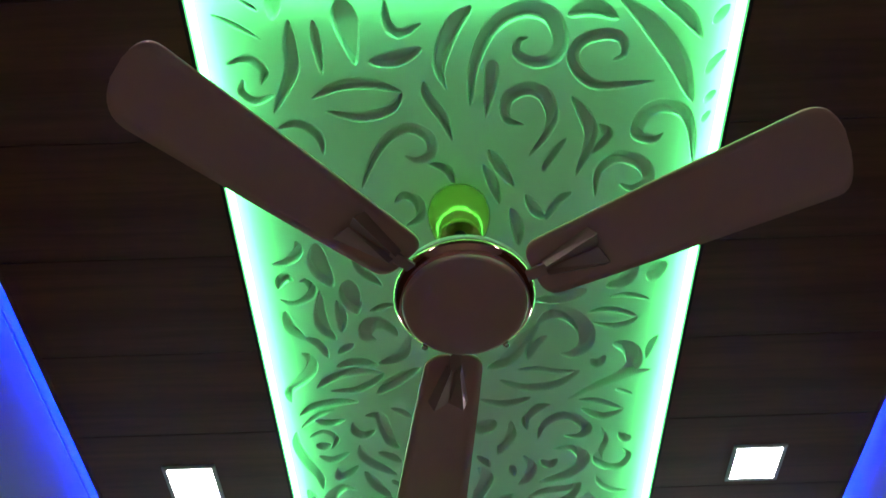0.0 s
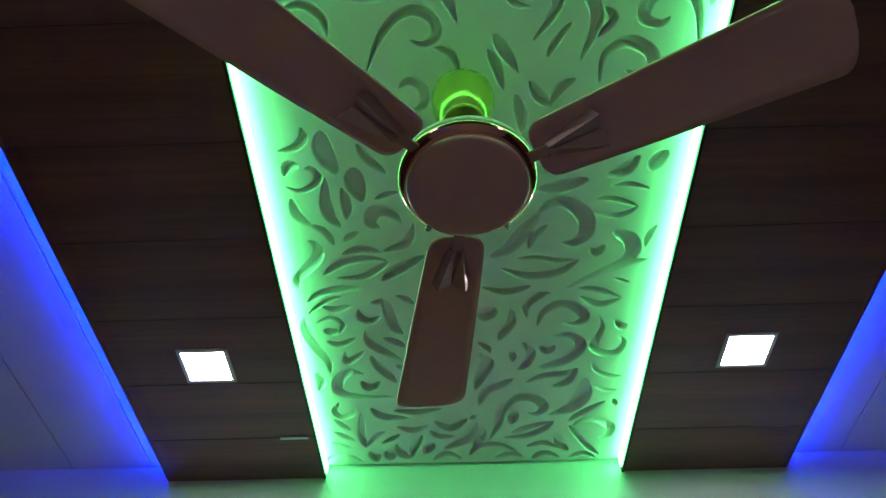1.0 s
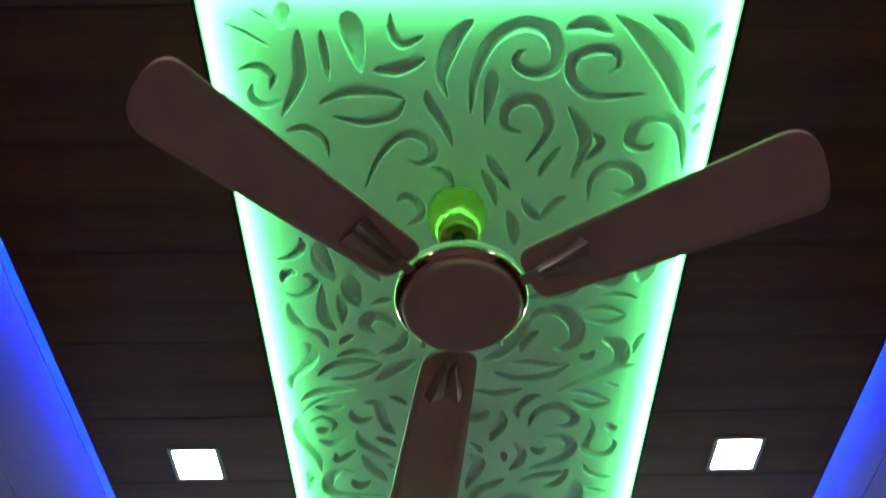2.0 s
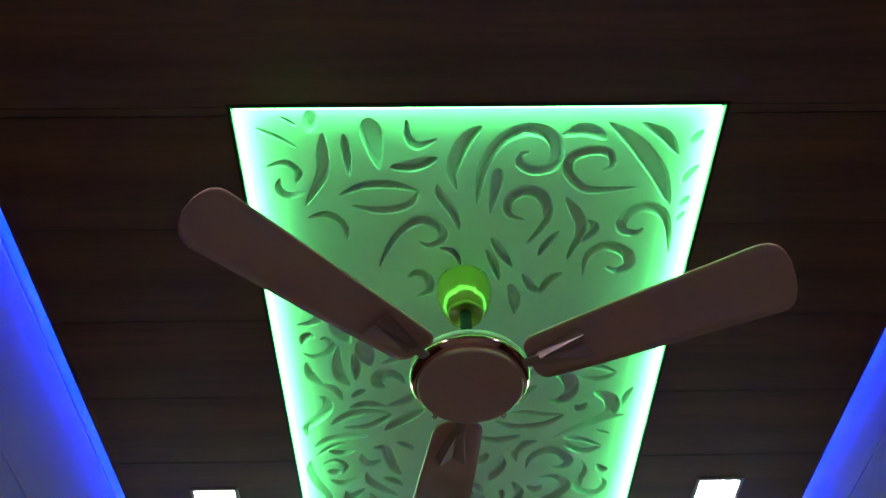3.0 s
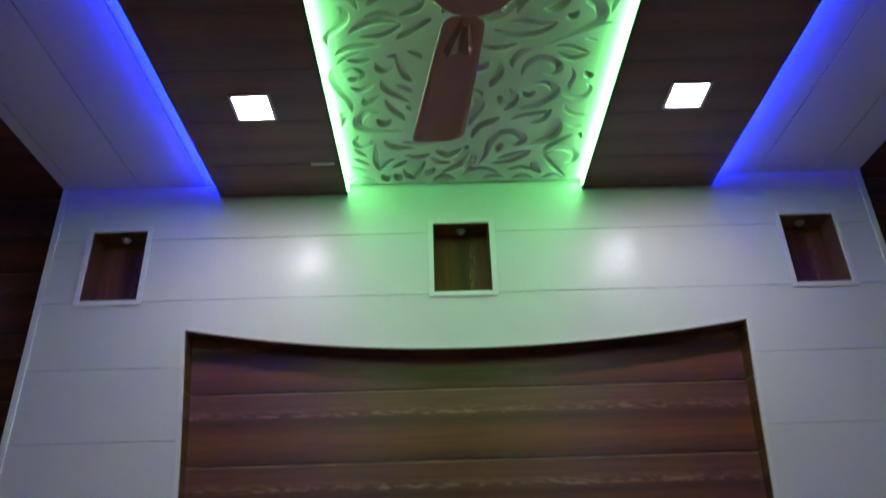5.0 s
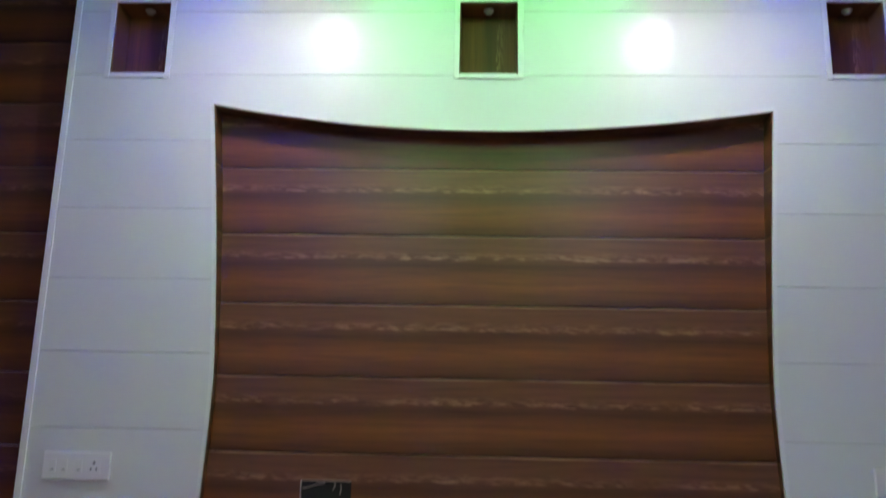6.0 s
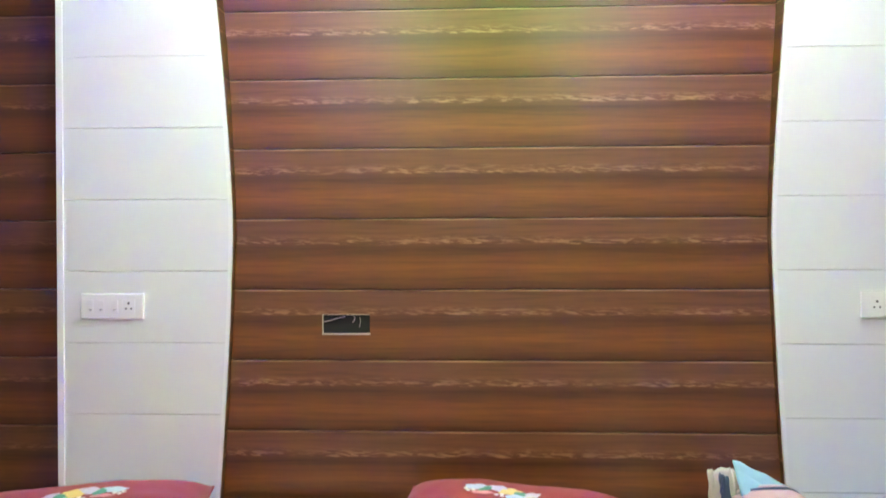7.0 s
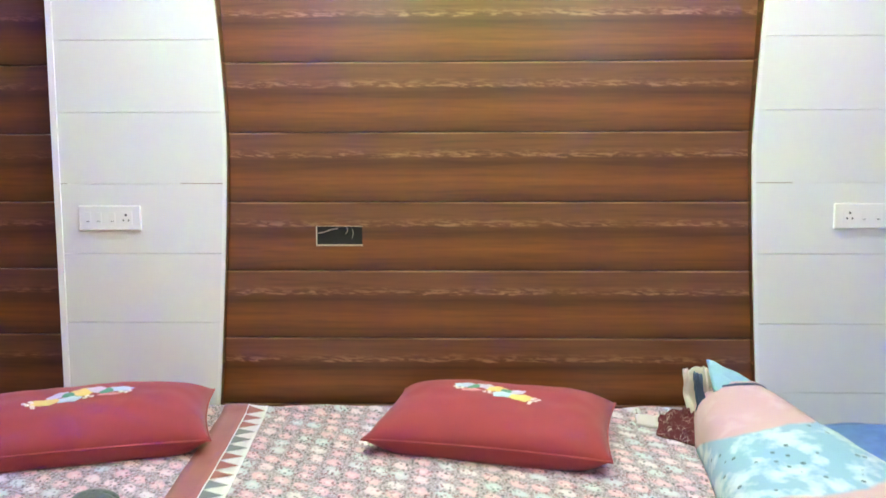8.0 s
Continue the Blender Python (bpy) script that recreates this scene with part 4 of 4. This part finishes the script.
# ---- pillows ----
def pillow_xyz(u, v, length, depth, up, down, side, seed):
    x = u * length / 2 * (1 - 0.055 * (1 - v * v))
    y = v * depth / 2 * (1 - 0.085 * (1 - u * u))
    t = (max(0.0, 1 - abs(u) ** 4.0) ** 0.55) * (max(0.0, 1 - abs(v) ** 3.0) ** 0.6)
    p = Vector((x * 5 + seed, y * 5, 0))
    wr = 0.008 * noise.noise(p) + 0.004 * noise.noise(p * 3)
    return Vector((x, y, down + (up * t + wr * t if side > 0 else -down * min(1.0, t * 1.9) + 0.002)))


def pillow(x, y, turn, tilt, seed, label, flip=1, drop=0.24, length=0.72, depth=0.44, up=0.095, down=0.062):
    p = thing("pillow", x, y, BZ + 0.004, label, "pillow", "red pillows")
    p.matrix_basis = pose(x, y, BZ + 0.006, tilt, 0, turn)
    at = lambda u, v, s=1: pillow_xyz(u, v, length, depth, up, down, s, seed)
    bm = bmesh.new()
    for s in (1, -1):
        sheet(44, 30, lambda u, v: at(2 * u - 1, 2 * v - 1, s), 0.0, bm)
    bmesh.ops.remove_doubles(bm, verts=bm.verts, dist=0.0025)
    bmesh.ops.recalc_face_normals(bm, faces=bm.faces)
    part("cover", bm, M_RED, p, "", True)
    ring = [at(a, -1) for a in steps(-1, 1, 30)] + [at(1, a) for a in steps(-1, 1, 20)[1:]] + [at(a, 1) for a in steps(1, -1, 30)[1:]] + [at(-1, a) for a in steps(1, -1, 20)[1:]]
    part("seam", tube(ring, 0.0035), M_RED, p, "", True)
    rnd = random.Random(seed * 10 + 3)

    def patch(name, cu, cv, ru, rv, mat, spin=0.0):
        bm = bmesh.new()
        c = bm.verts.new(at(cu, cv) + Vector((0, 0, 0.005)))
        ringv = []
        for q in range(14):
            a = 2 * math.pi * q / 14
            rr = 1 + 0.16 * math.cos(5 * a + spin)
            du, dv = ru * rr * math.cos(a), rv * rr * math.sin(a)
            ringv.append(bm.verts.new(at(cu + du * math.cos(spin) - dv * math.sin(spin) * 0.6, cv + du * math.sin(spin) * 1.6 + dv * math.cos(spin)) + Vector((0, 0, 0.002))))
        for q in range(14):
            bm.faces.new((c, ringv[q], ringv[(q + 1) % 14]))
        part(name, bm, mat, p, "", True)

    for cu, cv, ru, rv, mat, spin in ((-0.30, 0.40, 0.075, 0.07, M_PALE, 0.2), (-0.20, 0.34, 0.06, 0.05, M_GREEN_TH, 0.9), (-0.10, 0.40, 0.07, 0.07, M_LILAC, 0.0),
                                      (0.0, 0.34, 0.075, 0.085, M_YELLOW, 0.3), (0.10, 0.28, 0.065, 0.06, M_GREEN_TH, -0.5), (0.08, 0.13, 0.07, 0.075, M_PALE, 0.4),
                                      (0.19, 0.30, 0.07, 0.06, M_LILAC, 0.8), (0.25, 0.10, 0.085, 0.075, M_YELLOW, 0.1), (-0.22, 0.20, 0.07, 0.035, M_PINK_TH, 0.0)):
        patch("flower", flip * cu, cv - drop, ru * 1.38, rv * 1.6, mat, spin)
    for cu, cv in ((-0.38, 0.30), (-0.35, 0.24), (-0.31, 0.27), (-0.09, 0.16), (-0.05, 0.20), (-0.04, 0.13), (0.35, 0.08), (0.38, 0.02), (0.34, -0.01), (0.41, 0.06), (0.37, 0.12), (0.33, -0.06)):
        patch("flower_bud", flip * cu, cv - drop, 0.02, 0.034, M_CREAM_TH, rnd.random())
    return p


M_PALE = cloth("pale_blue_thread", (0.50, 0.62, 0.76), 0.15, 60)
M_LILAC = cloth("lilac_thread", (0.62, 0.55, 0.68), 0.15, 60)
M_GREEN_TH = cloth("green_thread", (0.06, 0.30, 0.19), 0.3, 60)
M_YELLOW = cloth("yellow_thread", (0.80, 0.60, 0.20), 0.12, 60)
M_PINK_TH = cloth("pink_thread", (0.80, 0.30, 0.33), 0.15, 60)
M_CREAM_TH = cloth("cream_thread", (0.84, 0.72, 0.66), 0.1, 60)
pillow(0.027, -0.366, -13.0, 4.0, 1, "plump red cotton pillow with embroidered flowers, lying on the bed")
pillow(-1.245, -0.415, 17.0, 4.0, 2, "plump red cotton pillow with embroidered flowers, beside the wall", -1, 0.30, 0.76)

# ---- rolled blanket ----
def blanket_print():
    n = Nodes("pink_and_blue_fleece")
    co, xyz = n.coords()
    wob = n.noise(co, 5.0, 3)
    q = n.math("ADD", n.math("MULTIPLY_ADD", xyz[0], 0.35, n.math("MULTIPLY", xyz[1], -1.0)), n.math("MULTIPLY", n.math("SUBTRACT", wob, 0.5), 0.12))
    pink, blue = (0.66, 0.40, 0.43), (0.24, 0.47, 0.64)
    soft = n.mix(n.ramp(n.noise(co, 16.0, 3), ((0.46, 0.0), (0.62, 1.0))), blue, (0.58, 0.73, 0.80))
    dots = n.add("ShaderNodeTexVoronoi", Scale=25.0, Randomness=0.9)
    n.link(co, dots.inputs["Vector"])
    soft = n.mix(n.ramp(dots.outputs["Distance"], ((0.14, 0.95), (0.18, 0.0))), soft, (0.05, 0.14, 0.19))
    pk = n.mix(n.ramp(n.noise(co, 9.0, 3), ((0.52, 0.0), (0.68, 0.6))), pink, (0.76, 0.60, 0.61))
    q = n.math("ADD", q, n.math("MULTIPLY", n.math("SUBTRACT", 0.16, xyz[2]), 2.0))
    band = n.ramp(n.math("ADD", q, 0.5), ((0.44, 0.0), (0.455, 1.0)))
    back = n.ramp(q, ((0.33, 0.0), (0.345, 1.0)))
    base = n.mix(n.math("SUBTRACT", band, back), pk, soft)
    pile = n.noise(co, 420.0, 3)
    n.bump(n.math("ADD", pile, n.math("MULTIPLY", n.noise(co, 22.0, 3), 2.0)), 0.35, 0.002)
    return n.done(base, 0.95, 0.0, Sheen_Weight=0.3)


M_BLANKET = blanket_print()
M_FLEECE = cloth("light_blue_fleece", (0.27, 0.53, 0.68), 0.12)
M_NAVY = cloth("navy_hem", (0.05, 0.09, 0.16))
M_CREAM = cloth("cream_cloth", (0.70, 0.64, 0.58), 0.12)


def maroon_print():
    n = Nodes("maroon_print_cotton")
    co, _ = n.coords()
    v = n.add("ShaderNodeTexVoronoi", Scale=66.0, Randomness=0.9)
    v.feature = "DISTANCE_TO_EDGE"
    n.link(co, v.inputs["Vector"])
    base = n.mix(n.ramp(n.math("ADD", v.outputs["Distance"], n.math("MULTIPLY", n.noise(co, 40.0, 2), 0.16)), ((0.075, 1.0), (0.105, 0.0))), (0.10, 0.012, 0.016), (0.55, 0.42, 0.38))
    return n.done(base, 0.9)


M_MAROON = maroon_print()
blanket = thing("blanket", 0.85, -0.7, BZ, "pink and light blue fleece blanket rolled up on the bed", "blanket")


def lerp(a, b, s):
    return a + (b - a) * s


def roll(u, v):
    """u runs round the roll from its inner foot over the ridge, v along it towards the foot of the bed."""
    lx, rx = lerp(0.672, 0.46, v ** 0.9), lerp(0.92, 1.16, v ** 0.8)
    top = lerp(0.182, 0.085, v ** 0.75)
    a = math.pi * (1 - u)
    c, s = math.cos(a), math.sin(a)
    ex = 0.62 if c < 0 else 0.9
    x = (lx + rx) / 2 + (rx - lx) / 2 * math.copysign(abs(c) ** ex, c)
    z = top * s ** (0.72 if c < 0 else 0.95)
    y = lerp(-0.27, -1.55, v) - 0.10 * (1 - abs(c)) * (1 - v)
    p = Vector((x * 4, y * 4, z * 4 + 7))
    f = 0.016 * noise.noise(p) + 0.007 * noise.noise(p * 2.7)
    return (x - 0.85 + f * c, y + 0.7, max(0.0, z + f * s))


part("roll", sheet(46, 70, roll, 0.012), M_BLANKET, blanket, "", True)
part("inner_fold", sheet(30, 14, lambda u, v: (lambda q: (q[0] * 0.86 - 0.01, q[1] + 0.02 - 0.1 * v, q[2] * (0.88 - 0.15 * v)))(roll(u, 0.02)), 0.008), M_FLEECE, blanket, "light blue lining fold", True)


def flap(u, v):
    x = lerp(0.70, 0.865, u)
    z = 0.218 - 0.085 * u ** 1.3 - 0.075 * v * (1 - 0.6 * u) + 0.01 * noise.noise(Vector((u * 4, v * 4, 3)))
    y = -0.285 - 0.075 * v - 0.02 * math.sin(u * 3.1)
    return (x - 0.85, y + 0.7, z + 0.015)


part("flap", sheet(18, 12, flap, 0.012), M_FLEECE, blanket, "light blue corner folded back", True)
part("hem", tube([Vector(roll(u, 0.012)) + Vector((0, -0.012, 0.012)) for u in steps(0.25, 0.72, 22)], 0.005), M_NAVY, blanket, "dark hem", True)


def cloth_fold(a, b, c, d, waves, depth, seed):
    """A standing cloth between its lower edge a-b and its upper edge c-d, in soft folds."""
    a, b, c, d = Vector(a), Vector(b), Vector(c), Vector(d)

    def at(u, v):
        lo, hi = a.lerp(b, u), c.lerp(d, u)
        p = lo.lerp(hi, v)
        f = depth * math.sin(u * waves * 2 * math.pi + seed) * (0.5 + 0.5 * v) + 0.014 * noise.noise(Vector((u * 4 + seed, v * 4, seed)))
        return (p.x + 0.4 * f, p.y - f, max(BZ + 0.006, p.z - 0.014 * v + 0.5 * f * v + 0.012 * v * noise.noise(Vector((u * 7, seed, 1)))))
    return at


tagged(part("cushion_cover", sheet(30, 16, cloth_fold((0.64, -0.29, BZ + 0.004), (0.75, -0.36, BZ + 0.004), (0.622, -0.27, 0.668), (0.70, -0.32, 0.690), 1.6, 0.012, 1.0), 0.006), M_CREAM, None, "", True),
       "crumpled cream cloth with dark piping stuffed behind the blanket", "cloth")
tagged(part("striped_cloth", sheet(16, 12, cloth_fold((0.665, -0.335, BZ + 0.004), (0.69, -0.36, BZ + 0.004), (0.648, -0.318, 0.676), (0.668, -0.33, 0.668), 0.8, 0.006, 2.0), 0.004), M_NAVY, None, "", True),
       "dark hem of the cloth behind the blanket", "cloth")
tagged(part("folded_cloth", sheet(34, 18, cloth_fold((0.545, -0.30, BZ + 0.004), (0.69, -0.45, BZ + 0.004), (0.585, -0.24, 0.515), (0.69, -0.31, 0.575), 1.3, 0.016, 4.1), 0.012), M_MAROON, None, "", True),
       "folded maroon cloth with pale print lying on the bed", "cloth")
tagged(part("pale_cloth", sheet(30, 12, cloth_fold((0.50, -0.20, BZ + 0.004), (0.64, -0.27, BZ + 0.004), (0.52, -0.10, BZ + 0.006), (0.66, -0.16, BZ + 0.040), 1.5, 0.008, 2.2), 0.010), M_CREAM, None, "", True),
       "rumpled pale cloth at the head of the bed", "cloth")

low_bed = thing("low_mattress", 1.315, -0.98, 0.0, "low mattress with a blue sheet beside the bed", "mattress")
part("base", box(-0.25, 0.25, -0.95, 0.95, 0.0, 0.24, 0.01), M_SHADED_WOOD, low_bed)
part("blue_sheet", sheet(16, 60, lambda u, v: (-0.255 + 0.51 * u, -0.955 + 1.91 * v, 0.395 + 0.012 * noise.noise(Vector((u * 3, v * 12, 1))) - 0.05 * (abs(2 * u - 1) ** 8)), 0.13), M_BLUE_SHEET, low_bed, "rumpled blue sheet", True)


def cap(u, v):
    a, b = 2 * math.pi * u, math.pi / 2 * v
    r = 0.045 * math.sin(b) + 0.002
    return (-1.005 + r * math.cos(a) * 1.3, -0.835 + r * math.sin(a), BZ + 0.003 + 0.030 * math.cos(b) + 0.004 * noise.noise(Vector((u * 9, v * 9, 0))))


tagged(part("woollen_cap", sheet(28, 10, cap, 0.003), cloth("grey_green_wool", (0.10, 0.12, 0.10), 0.3, 60), None, "", True), "small dark grey-green woollen cap lying on the bed", "cap")
